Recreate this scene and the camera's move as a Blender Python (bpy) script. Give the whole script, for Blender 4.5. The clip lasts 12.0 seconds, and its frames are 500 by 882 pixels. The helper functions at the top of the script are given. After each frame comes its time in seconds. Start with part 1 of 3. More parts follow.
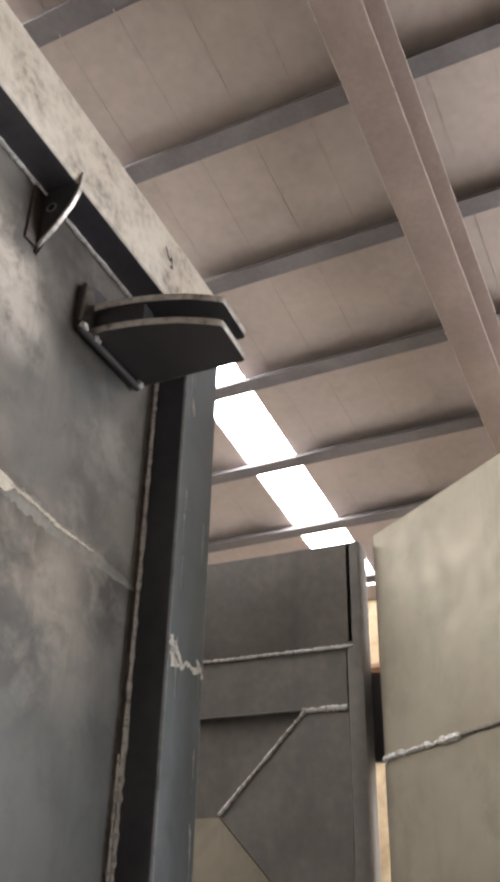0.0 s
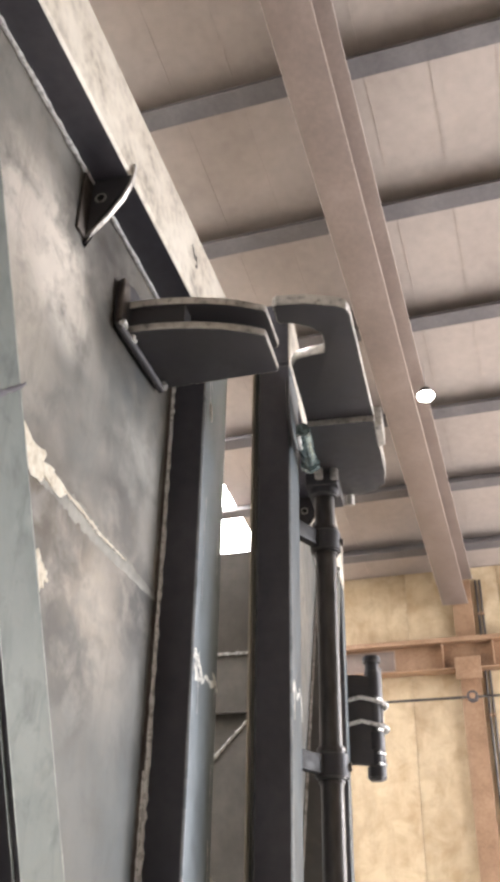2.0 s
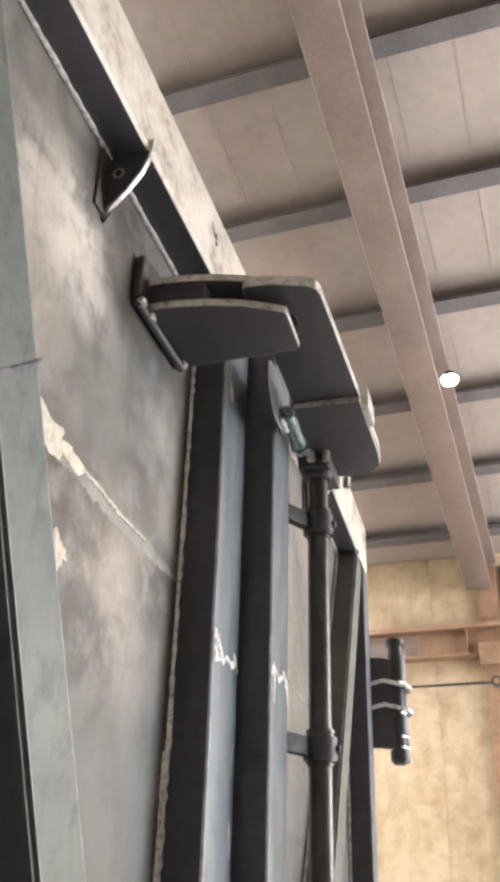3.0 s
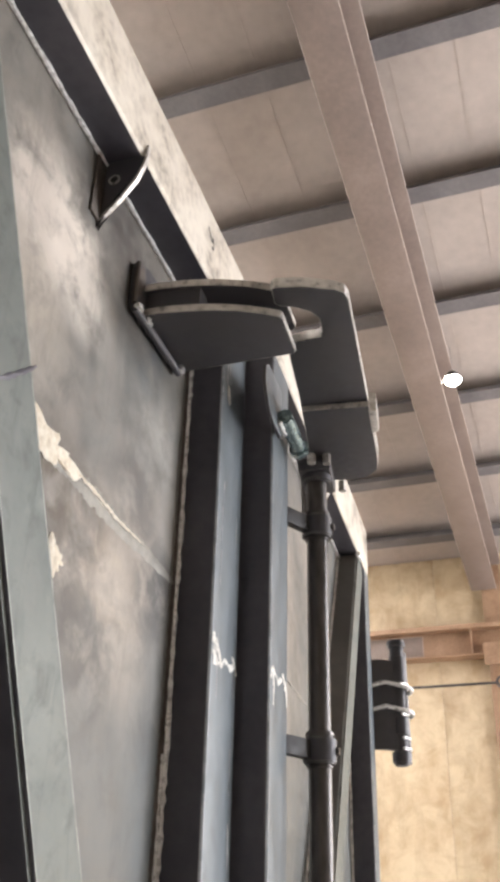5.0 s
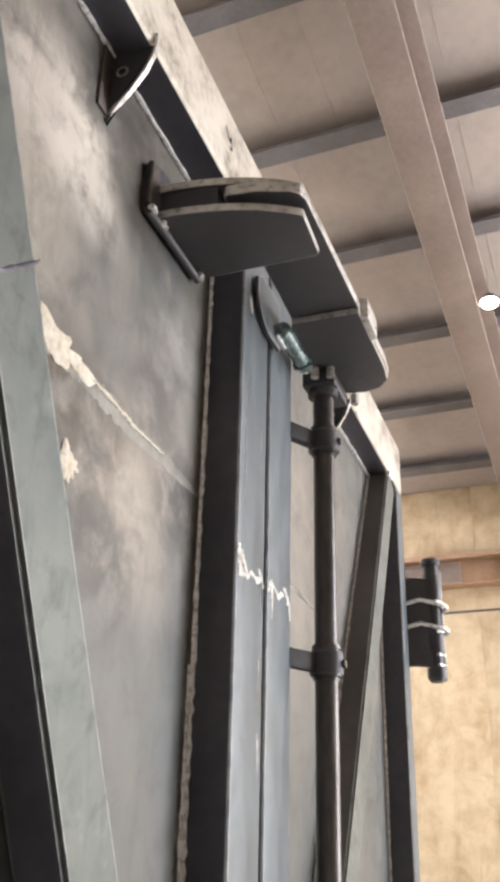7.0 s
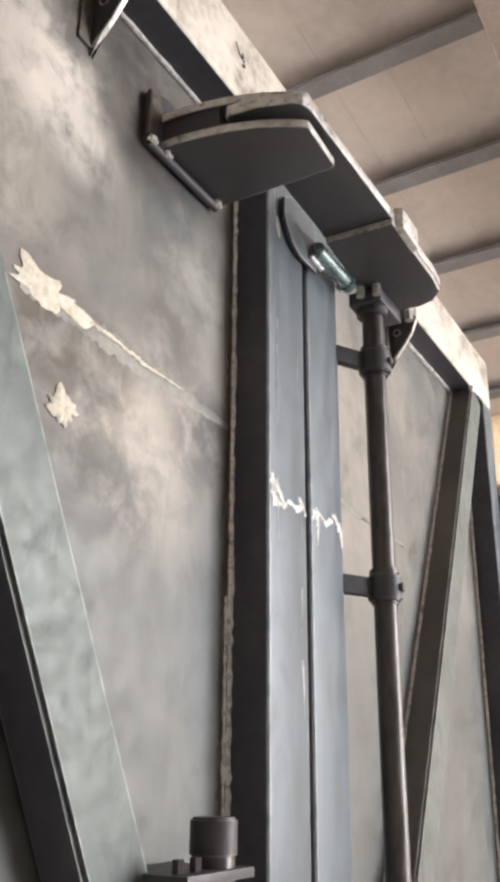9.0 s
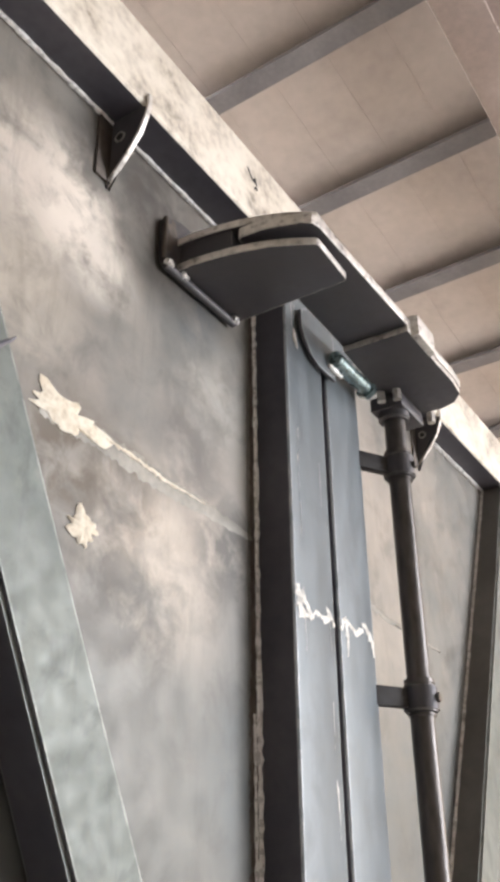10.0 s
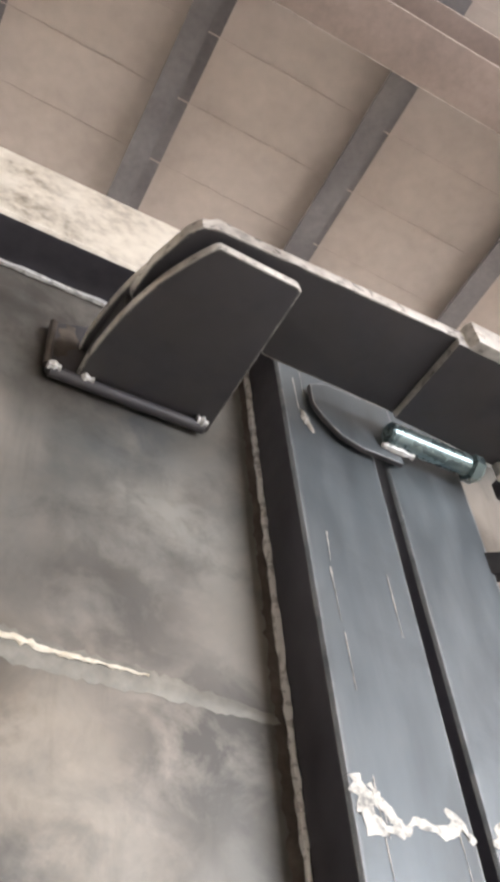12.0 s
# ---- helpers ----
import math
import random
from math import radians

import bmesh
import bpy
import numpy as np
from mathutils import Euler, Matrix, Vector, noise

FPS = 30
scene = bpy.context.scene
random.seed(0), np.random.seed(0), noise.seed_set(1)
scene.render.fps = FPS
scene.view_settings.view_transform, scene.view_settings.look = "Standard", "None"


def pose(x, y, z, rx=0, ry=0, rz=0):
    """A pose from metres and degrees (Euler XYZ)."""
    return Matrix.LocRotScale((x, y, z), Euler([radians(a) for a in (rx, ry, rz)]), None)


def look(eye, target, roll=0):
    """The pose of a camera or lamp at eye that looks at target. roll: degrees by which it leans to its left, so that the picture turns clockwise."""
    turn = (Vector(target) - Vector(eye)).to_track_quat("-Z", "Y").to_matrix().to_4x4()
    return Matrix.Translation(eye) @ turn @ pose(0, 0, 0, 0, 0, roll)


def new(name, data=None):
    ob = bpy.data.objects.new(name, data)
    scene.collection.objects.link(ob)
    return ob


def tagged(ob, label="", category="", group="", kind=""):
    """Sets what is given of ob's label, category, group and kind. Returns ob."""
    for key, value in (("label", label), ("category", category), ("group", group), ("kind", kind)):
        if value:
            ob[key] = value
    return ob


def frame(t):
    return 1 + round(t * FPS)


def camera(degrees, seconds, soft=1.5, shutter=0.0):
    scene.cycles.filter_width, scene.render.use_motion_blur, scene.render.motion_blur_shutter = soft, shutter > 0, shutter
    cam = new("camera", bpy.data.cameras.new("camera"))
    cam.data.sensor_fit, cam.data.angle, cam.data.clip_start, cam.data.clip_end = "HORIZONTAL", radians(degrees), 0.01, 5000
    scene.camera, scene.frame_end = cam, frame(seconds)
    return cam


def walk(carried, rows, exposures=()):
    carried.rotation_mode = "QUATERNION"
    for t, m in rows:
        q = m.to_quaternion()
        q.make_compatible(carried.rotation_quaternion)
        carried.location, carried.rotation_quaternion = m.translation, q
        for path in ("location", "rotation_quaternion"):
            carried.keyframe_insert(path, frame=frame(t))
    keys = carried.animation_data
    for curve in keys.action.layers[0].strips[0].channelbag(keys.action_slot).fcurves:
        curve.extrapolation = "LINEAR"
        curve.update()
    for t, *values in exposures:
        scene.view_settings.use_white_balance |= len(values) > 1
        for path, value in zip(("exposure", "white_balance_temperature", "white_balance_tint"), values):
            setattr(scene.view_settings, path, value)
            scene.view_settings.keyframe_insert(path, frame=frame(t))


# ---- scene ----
cam = camera(31.0, 12.0, soft=4.4)
PATH = [
    (0, (-1.326, -0.671, 1.592), (0.234, 0.033, 2.626), 1.4),
    (0.5, (-1.352, -0.667, 1.614), (0.244, 0.044, 2.586), 3.2),
    (1, (-1.4, -0.496, 1.64), (0.282, -0.055, 2.627), 0.6),
    (1.5, (-1.414, -0.451, 1.639), (0.25, -0.012, 2.659), 0.9),
    (2, (-1.406, -0.45, 1.639), (0.254, 0.027, 2.648), 1.1),
    (2.5, (-1.395, -0.447, 1.639), (0.259, 0.083, 2.631), 1.6),
    (3, (-1.385, -0.448, 1.639), (0.276, 0.082, 2.619), 1.8),
    (5, (-1.389, -0.461, 1.64), (0.268, 0.077, 2.622), 1.6),
    (5.5, (-1.389, -0.456, 1.641), (0.27, 0.099, 2.611), 1.8),
    (5.8, (-1.382, -0.457, 1.645), (0.279, 0.113, 2.601), 1.9),
    (6, (-1.382, -0.454, 1.64), (0.28, 0.121, 2.592), 1.9),
    (6.5, (-1.369, -0.454, 1.635), (0.305, 0.136, 2.555), 1.7),
    (7, (-1.328, -0.462, 1.628), (0.37, 0.17, 2.475), 1.5),
    (7.2, (-1.31, -0.475, 1.624), (0.396, 0.192, 2.425), 1.7),
    (8.8, (-1.243, -0.6, 1.639), (0.395, 0.318, 2.328), 0.5),
    (9, (-1.243, -0.595, 1.638), (0.389, 0.325, 2.339), 0.4),
    (9.5, (-1.245, -0.593, 1.641), (0.335, 0.363, 2.409), 0.3),
    (10, (-1.239, -0.618, 1.65), (0.274, 0.325, 2.557), -0.7),
    (10.5, (-1.151, -0.58, 1.661), (0.304, 0.328, 2.689), -1.5),
    (11, (-0.965, -0.489, 1.674), (0.369, 0.402, 2.868), -4.5),
    (11.3, (-0.85, -0.472, 1.695), (0.371, 0.458, 2.978), -5.0),
    (11.5, (-0.754, -0.489, 1.698), (0.289, 0.487, 3.098), -4.3),
    (11.7, (-0.653, -0.517, 1.695), (0.254, 0.519, 3.146), -5.2),
    (12, (-0.558, -0.532, 1.717), (0.221, 0.571, 3.192), -6.8),
]
walk(cam, [(t, look(eye, target, roll)) for t, eye, target, roll in PATH],
     exposures=[(0.0, -0.55), (0.6, -0.6), (1.0, -0.28), (1.5, -0.24), (2.0, -0.04), (7.2, -0.06), (9.0, 0.0), (10.0, 0.06), (11.0, 0.16), (11.5, 0.22), (12.0, 0.08)])

# ---- world, lights, exposure ----
scene.view_settings.exposure = 0.0
world = bpy.data.worlds.new("sky")
scene.world = world
world.use_nodes = True
wn = world.node_tree.nodes
sky = wn.new("ShaderNodeTexSky")
sky.sky_type = "NISHITA"
sky.sun_disc = False
sky.sun_elevation, sky.sun_rotation = radians(48), radians(200)
wn["Background"].inputs["Strength"].default_value = 0.12
world.node_tree.links.new(sky.outputs["Color"], wn["Background"].inputs["Color"])

HALL = pose(0, 0, 0, 0, 0, -2.5)      # the hall stands 2.5 degrees off the container


def area_lamp(name, m, sx, sy, watts, colour):
    data = bpy.data.lights.new(name, "AREA")
    data.shape, data.size, data.size_y = "RECTANGLE", sx, sy
    data.energy, data.color = watts, colour
    ob = new(name, data)
    ob.matrix_world = m
    return ob


SLOPE = 0.16                            # roof falls towards the far wall
ROOF0 = 9.53                            # roof sheet height at x = 0
X_FAR, X_BACK, Y_RIGHT, Y_LEFT = 13.05, -13.0, -10.5, 10.5


def roof_z(x):
    return ROOF0 - SLOPE * x


TILT = math.degrees(math.atan(SLOPE))
# daylight: rooflight strips, and an unseen tall doorway added to the side wall
# most of the strip's length is unseen, added to brighten the container
STRIPS = [(3.69, 4.44, -11.0, 12.6)]
DOOR_X0, DOOR_X1, DOOR_H = 4.5, 12.6, 7.0
WINDOW_Z0, WINDOW_Z1 = 6.4, 8.4         # unseen window band, added high in the opposite side wall for fill light
area_lamp("unseen_doorway_fill", HALL @ pose((DOOR_X0 + DOOR_X1) / 2, Y_RIGHT - 0.12, DOOR_H / 2, 90, 0, 0), DOOR_X1 - DOOR_X0, DOOR_H, 3000, (0.965, 0.957, 1.0))
area_lamp("unseen_window_fill", HALL @ pose(1.0, Y_LEFT + 0.16, (WINDOW_Z0 + WINDOW_Z1) / 2, -90, 0, 0), 22.0, WINDOW_Z1 - WINDOW_Z0, 900, (1.0, 0.95, 0.87))

# ---- materials ----


def material(name):
    m = bpy.data.materials.new(name)
    m.use_nodes = True
    return m, m.node_tree.nodes, m.node_tree.links, m.node_tree.nodes["Principled BSDF"]


def surface(name, stops, scale=3.0, fine=40.0, rough=(0.35, 0.6), metal=0.0, bump=0.15, stretch=(1, 1, 1), fine_mix=0.35, spec=0.5, detail=6.0, distance=0.004, edge=None, smudge=None, dust_sheen=None, band=None, stains=()):
    """Two scales of noise drive colour, roughness and relief. stops: (place, colour)."""
    m, n, l, b = material(name)
    co = n.new("ShaderNodeTexCoord")
    mp = n.new("ShaderNodeMapping")
    mp.inputs["Scale"].default_value = stretch
    oi = n.new("ShaderNodeObjectInfo")
    add = n.new("ShaderNodeVectorMath")
    add.operation = "MULTIPLY_ADD"
    l.new(oi.outputs["Random"], add.inputs[0])
    add.inputs[1].default_value = (17, 23, 31)
    l.new(co.outputs["Object"], add.inputs[2])
    l.new(add.outputs["Vector"], mp.inputs["Vector"])
    big = n.new("ShaderNodeTexNoise")
    big.inputs["Scale"].default_value, big.inputs["Detail"].default_value, big.inputs["Roughness"].default_value = scale, detail, 0.6
    small = n.new("ShaderNodeTexNoise")
    small.inputs["Scale"].default_value, small.inputs["Detail"].default_value = fine, 8.0
    for t in (big, small):
        l.new(mp.outputs["Vector"], t.inputs["Vector"])
    mix = n.new("ShaderNodeMix")
    mix.inputs["Factor"].default_value = fine_mix
    l.new(big.outputs["Fac"], mix.inputs["A"])
    l.new(small.outputs["Fac"], mix.inputs["B"])
    ramp = n.new("ShaderNodeValToRGB")
    cr = ramp.color_ramp
    while len(cr.elements) < len(stops):
        cr.elements.new(0.5)
    for e, (p, c) in zip(cr.elements, stops):
        e.position, e.color = p, (*c, 1)
    l.new(mix.outputs["Result"], ramp.inputs["Fac"])
    colour = ramp.outputs["Color"]

    def layer(colour, mask, tint):
        mx = n.new("ShaderNodeMix")
        mx.data_type = "RGBA"
        l.new(mask, mx.inputs[0])
        l.new(colour, mx.inputs[6])
        mx.inputs[7].default_value = (*tint, 1)
        return mx.outputs[2]

    def noise_mask(scale, lo, hi, most, stretch2=(1, 1, 1), shift=(0, 0, 0)):
        mp2 = n.new("ShaderNodeMapping")
        mp2.inputs["Scale"].default_value, mp2.inputs["Location"].default_value = stretch2, shift
        l.new(co.outputs["Object"], mp2.inputs["Vector"])
        t = n.new("ShaderNodeTexNoise")
        t.inputs["Scale"].default_value, t.inputs["Detail"].default_value, t.inputs["Roughness"].default_value = scale, 9.0, 0.62
        t.inputs["Distortion"].default_value = 0.4
        l.new(mp2.outputs["Vector"], t.inputs["Vector"])
        r = n.new("ShaderNodeMapRange")
        r.inputs["From Min"].default_value, r.inputs["From Max"].default_value = lo, hi
        r.inputs["To Max"].default_value = most
        l.new(t.outputs["Fac"], r.inputs["Value"])
        return r.outputs["Result"]
    if dust_sheen:
        mask = noise_mask(dust_sheen[0], 0.36, 0.60, dust_sheen[2], shift=(3.1, 0.7, 1.9))
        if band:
            # warm ceiling reflection painted on the upper part, with a ragged lower border
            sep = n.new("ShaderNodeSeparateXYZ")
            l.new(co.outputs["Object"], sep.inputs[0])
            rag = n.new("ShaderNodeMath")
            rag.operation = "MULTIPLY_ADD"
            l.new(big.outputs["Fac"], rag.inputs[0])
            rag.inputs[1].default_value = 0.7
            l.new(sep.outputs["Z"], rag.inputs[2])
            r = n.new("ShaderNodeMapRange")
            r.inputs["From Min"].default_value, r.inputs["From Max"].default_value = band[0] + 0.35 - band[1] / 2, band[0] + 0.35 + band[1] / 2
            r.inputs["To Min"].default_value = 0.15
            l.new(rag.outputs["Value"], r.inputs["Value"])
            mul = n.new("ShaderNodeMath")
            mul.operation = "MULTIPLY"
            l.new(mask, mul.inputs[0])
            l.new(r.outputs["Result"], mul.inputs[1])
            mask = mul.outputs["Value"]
        colour = layer(colour, mask, dust_sheen[1])
    for sx, sz, radius, tint, most in stains:
        # a tinted patch with a place of its own on the sheet, broken up by noise
        dist = n.new("ShaderNodeVectorMath")
        dist.operation = "DISTANCE"
        l.new(co.outputs["Object"], dist.inputs[0])
        dist.inputs[1].default_value = (sx, 0.065, sz)
        fall = n.new("ShaderNodeMapRange")
        fall.interpolation_type = "SMOOTHSTEP"
        fall.inputs["From Min"].default_value, fall.inputs["From Max"].default_value = radius, radius * 0.15
        l.new(dist.outputs["Value"], fall.inputs["Value"])
        mul = n.new("ShaderNodeMath")
        mul.operation = "MULTIPLY"
        l.new(fall.outputs["Result"], mul.inputs[0])
        l.new(noise_mask(17, 0.36, 0.56, most, shift=(sx * 7, 0, sz * 3)), mul.inputs[1])
        colour = layer(colour, mul.outputs["Value"], tint)
    if smudge:
        colour = layer(colour, noise_mask(smudge[0], 0.51, 0.74, smudge[2], shift=(0.3, 5.1, 2.2)), smudge[1])
        colour = layer(colour, noise_mask(smudge[0] * 1.5, 0.54, 0.74, smudge[2] * 0.7, stretch2=(1, 1, 0.16)), smudge[1])
    # edge tint: bare wear, and on some parts painted light along the corners
    if edge:
        bv = n.new("ShaderNodeBevel")
        bv.samples = 4
        bv.inputs["Radius"].default_value = edge[0]
        geo = n.new("ShaderNodeNewGeometry")
        dot = n.new("ShaderNodeVectorMath")
        dot.operation = "DOT_PRODUCT"
        l.new(bv.outputs["Normal"], dot.inputs[0])
        l.new(geo.outputs["Normal"], dot.inputs[1])
        r = n.new("ShaderNodeMapRange")
        r.inputs["From Min"].default_value, r.inputs["From Max"].default_value = 0.995, 0.90
        l.new(dot.outputs["Value"], r.inputs["Value"])
        mul = n.new("ShaderNodeMath")
        mul.operation = "MULTIPLY"
        l.new(r.outputs["Result"], mul.inputs[0])
        l.new(noise_mask(28, 0.34, 0.52, edge[2]), mul.inputs[1])
        colour = layer(colour, mul.outputs["Value"], edge[1])
    l.new(colour, b.inputs["Base Color"])
    rr = n.new("ShaderNodeMapRange")
    rr.inputs["From Min"].default_value, rr.inputs["From Max"].default_value = 0.35, 0.65
    rr.inputs["To Min"].default_value, rr.inputs["To Max"].default_value = rough
    l.new(small.outputs["Fac"], rr.inputs["Value"])
    l.new(rr.outputs["Result"], b.inputs["Roughness"])
    b.inputs["Metallic"].default_value = metal
    b.inputs["Specular IOR Level"].default_value = spec
    bp = n.new("ShaderNodeBump")
    bp.inputs["Strength"].default_value, bp.inputs["Distance"].default_value = bump, distance
    l.new(mix.outputs["Result"], bp.inputs["Height"])
    l.new(bp.outputs["Normal"], b.inputs["Normal"])
    return m


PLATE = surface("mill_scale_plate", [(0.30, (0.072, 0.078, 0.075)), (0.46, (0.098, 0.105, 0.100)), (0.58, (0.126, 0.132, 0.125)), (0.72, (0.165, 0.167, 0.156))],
                scale=1.8, fine=22, rough=(0.40, 0.54), metal=0.38, bump=0.05, fine_mix=0.3, distance=0.003, dust_sheen=(1.6, (0.32, 0.282, 0.242), 0.80), smudge=(15.0, (0.068, 0.066, 0.060), 0.55), band=(2.02, 0.35),
                stains=((0.69, 2.47, 0.15, (0.66, 0.61, 0.54), 1.0), (0.61, 2.48, 0.14, (0.58, 0.53, 0.47), 0.9), (0.76, 2.42, 0.10, (0.58, 0.54, 0.48), 0.9), (0.56, 2.38, 0.15, (0.42, 0.38, 0.33), 0.6), (0.89, 2.055, 0.19, (0.37, 0.325, 0.27), 0.75), (0.62, 2.30, 0.15, (0.40, 0.36, 0.30), 0.6),
                        (1.02, 2.33, 0.12, (0.34, 0.33, 0.30), 0.6), (0.72, 2.11, 0.15, (0.085, 0.068, 0.048), 0.95), (0.82, 2.12, 0.12, (0.080, 0.066, 0.050), 0.9), (0.79, 1.99, 0.13, (0.070, 0.064, 0.056), 0.9),
                        (0.87, 1.935, 0.13, (0.072, 0.070, 0.064), 0.85), (1.07, 2.10, 0.14, (0.075, 0.072, 0.066), 0.9), (0.97, 2.22, 0.13, (0.085, 0.080, 0.074), 0.7), (1.08, 1.80, 0.16, (0.10, 0.112, 0.112), 0.6), (0.90, 2.56, 0.17, (0.075, 0.066, 0.060), 0.9),
                        (0.84, 2.62, 0.10, (0.080, 0.068, 0.060), 0.75), (0.72, 2.60, 0.07, (0.085, 0.07, 0.06), 0.7), (0.98, 2.45, 0.08, (0.075, 0.085, 0.095), 0.7)))
BRACE = surface("brace_steel", [(0.32, (0.050, 0.060, 0.055)), (0.46, (0.085, 0.101, 0.092)), (0.58, (0.122, 0.140, 0.127)), (0.70, (0.20, 0.218, 0.196))], scale=8, fine=48, rough=(0.42, 0.58), metal=0.3, bump=0.05, fine_mix=0.45,
                smudge=(20.0, (0.042, 0.050, 0.046), 0.75), dust_sheen=(5.0, (0.165, 0.178, 0.162), 0.6), edge=(0.005, (0.46, 0.47, 0.44), 0.7))
TUBE = surface("worn_tube", [(0.36, (0.14, 0.115, 0.085)), (0.43, (0.34, 0.295, 0.235)), (0.50, (0.53, 0.48, 0.40)), (0.60, (0.66, 0.61, 0.52))],
               scale=11, fine=70, rough=(0.4, 0.6), metal=0.25, bump=0.12, fine_mix=0.4, dust_sheen=(7.0, (0.78, 0.73, 0.64), 0.55), edge=(0.009, (0.84, 0.80, 0.72), 0.9))
# pale corner tint stands in for highlights along the posts
POST = surface("post_steel", [(0.33, (0.082, 0.097, 0.108)), (0.5, (0.125, 0.146, 0.160)), (0.68, (0.185, 0.208, 0.222))], scale=3, fine=40, rough=(0.40, 0.52), metal=0.42,
               bump=0.05, stretch=(1, 1, 0.25), smudge=(8.0, (0.070, 0.076, 0.082), 0.5), edge=(0.006, (0.66, 0.66, 0.66), 0.85))
# dark steel that paints shade on the tubes' side and under faces
SHADE_STEEL = surface("shade_dark_steel", [(0.33, (0.072, 0.070, 0.084)), (0.5, (0.100, 0.097, 0.115)), (0.68, (0.138, 0.132, 0.148))], scale=5, fine=50, rough=(0.35, 0.5), metal=0.35, bump=0.05,
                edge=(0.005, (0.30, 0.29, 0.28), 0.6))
DARK = surface("dark_forged_steel", [(0.35, (0.066, 0.065, 0.074)), (0.55, (0.092, 0.089, 0.099)), (0.7, (0.105, 0.099, 0.098))], scale=8, fine=60, rough=(0.40, 0.58), metal=0.25, bump=0.08, spec=0.4,
               dust_sheen=(9.0, (0.09, 0.082, 0.078), 0.5), edge=(0.0025, (0.40, 0.38, 0.35), 0.55))
# dark forged steel again; its edge tint holds wear and caught light
CATCH = surface("bright_edged_catch_steel", [(0.35, (0.066, 0.065, 0.074)), (0.55, (0.092, 0.089, 0.099)), (0.7, (0.105, 0.099, 0.098))], scale=8, fine=60, rough=(0.40, 0.58), metal=0.25, bump=0.08, spec=0.4,
               dust_sheen=(9.0, (0.09, 0.082, 0.078), 0.5), edge=(0.0045, (0.82, 0.79, 0.73), 1.0))
BENT = surface("flame_cut_steel_edge", [(0.35, (0.32, 0.30, 0.275)), (0.47, (0.55, 0.52, 0.48)), (0.60, (0.78, 0.75, 0.70))], scale=18, fine=90, rough=(0.25, 0.42), metal=0.25, bump=0.1)
GUIDE = surface("black_scaled_iron", [(0.35, (0.020, 0.019, 0.020)), (0.5, (0.032, 0.030, 0.031)), (0.65, (0.055, 0.050, 0.048))], scale=20, fine=90, rough=(0.45, 0.65), metal=0.2, bump=0.1)
PIPE = surface("pipe_steel", [(0.35, (0.06, 0.055, 0.052)), (0.55, (0.11, 0.10, 0.095)), (0.7, (0.17, 0.155, 0.14))], scale=10, fine=80, rough=(0.28, 0.45), metal=0.55, bump=0.08, stretch=(1, 1, 0.3))
WELD = surface("weld_bead", [(0.30, (0.45, 0.42, 0.38)), (0.42, (0.78, 0.77, 0.75)), (0.60, (0.93, 0.93, 0.92))], scale=22, fine=90, rough=(0.2, 0.4), metal=0.25, bump=0.12)
PUTTY = surface("filler_putty", [(0.32, (0.42, 0.36, 0.27)), (0.44, (0.62, 0.55, 0.43)), (0.60, (0.78, 0.73, 0.62))], scale=30, fine=120, rough=(0.6, 0.85), bump=0.35)
SEAM = surface("ground_seam", [(0.35, (0.165, 0.158, 0.140)), (0.5, (0.24, 0.228, 0.20)), (0.65, (0.34, 0.322, 0.28))], scale=18, fine=90, rough=(0.45, 0.7), metal=0.3, bump=0.3)
BURN = surface("brown_weld_tint", [(0.35, (0.05, 0.040, 0.034)), (0.5, (0.095, 0.078, 0.065)), (0.65, (0.17, 0.145, 0.122))], scale=22, fine=90, rough=(0.4, 0.65), metal=0.3, bump=0.3)
CHALK = surface("white_marker", [(0.36, (0.30, 0.30, 0.29)), (0.45, (0.60, 0.59, 0.55)), (0.56, (0.84, 0.83, 0.78))], scale=60, fine=200, rough=(0.6, 0.85), bump=0.2, fine_mix=0.5)
ZINC = surface("zinc_green_steel", [(0.32, (0.20, 0.275, 0.285)), (0.5, (0.25, 0.33, 0.34)), (0.68, (0.31, 0.39, 0.395))], scale=10, fine=60, rough=(0.2, 0.34), metal=0.65, bump=0.05)
LINER = surface("inner_sheet", [(0.32, (0.34, 0.305, 0.235)), (0.5, (0.46, 0.42, 0.335)), (0.68, (0.57, 0.525, 0.43))], scale=1.6, fine=16, rough=(0.32, 0.48), metal=0.35, bump=0.06, fine_mix=0.2,
                smudge=(4.5, (0.24, 0.21, 0.165), 0.55))
SIDE = surface("side_wall_steel", [(0.35, (0.15, 0.14, 0.13)), (0.5, (0.20, 0.187, 0.175)), (0.66, (0.27, 0.25, 0.226))], scale=3, fine=35, rough=(0.45, 0.65), metal=0.2, bump=0.08,
               smudge=(4.0, (0.10, 0.09, 0.08), 0.5), edge=(0.006, (0.42, 0.40, 0.37), 0.6))
ROOF = surface("roof_sheet", [(0.35, (0.375, 0.32, 0.283)), (0.5, (0.435, 0.375, 0.333)), (0.66, (0.495, 0.43, 0.383))], scale=0.8, fine=9, rough=(0.5, 0.7), bump=0.08)
PURLIN = surface("purlin_steel", [(0.35, (0.12, 0.112, 0.115)), (0.5, (0.155, 0.145, 0.148)), (0.66, (0.20, 0.188, 0.188))], scale=2, fine=20, rough=(0.45, 0.65), bump=0.05)
# flange edges tinted pale for the light that runs along them
RAFTER = surface("rafter_primer", [(0.35, (0.185, 0.142, 0.122)), (0.5, (0.225, 0.175, 0.150)), (0.66, (0.275, 0.215, 0.188))], scale=1.5, fine=20, rough=(0.4, 0.6), bump=0.05, edge=(0.014, (0.82, 0.72, 0.64), 1.0))
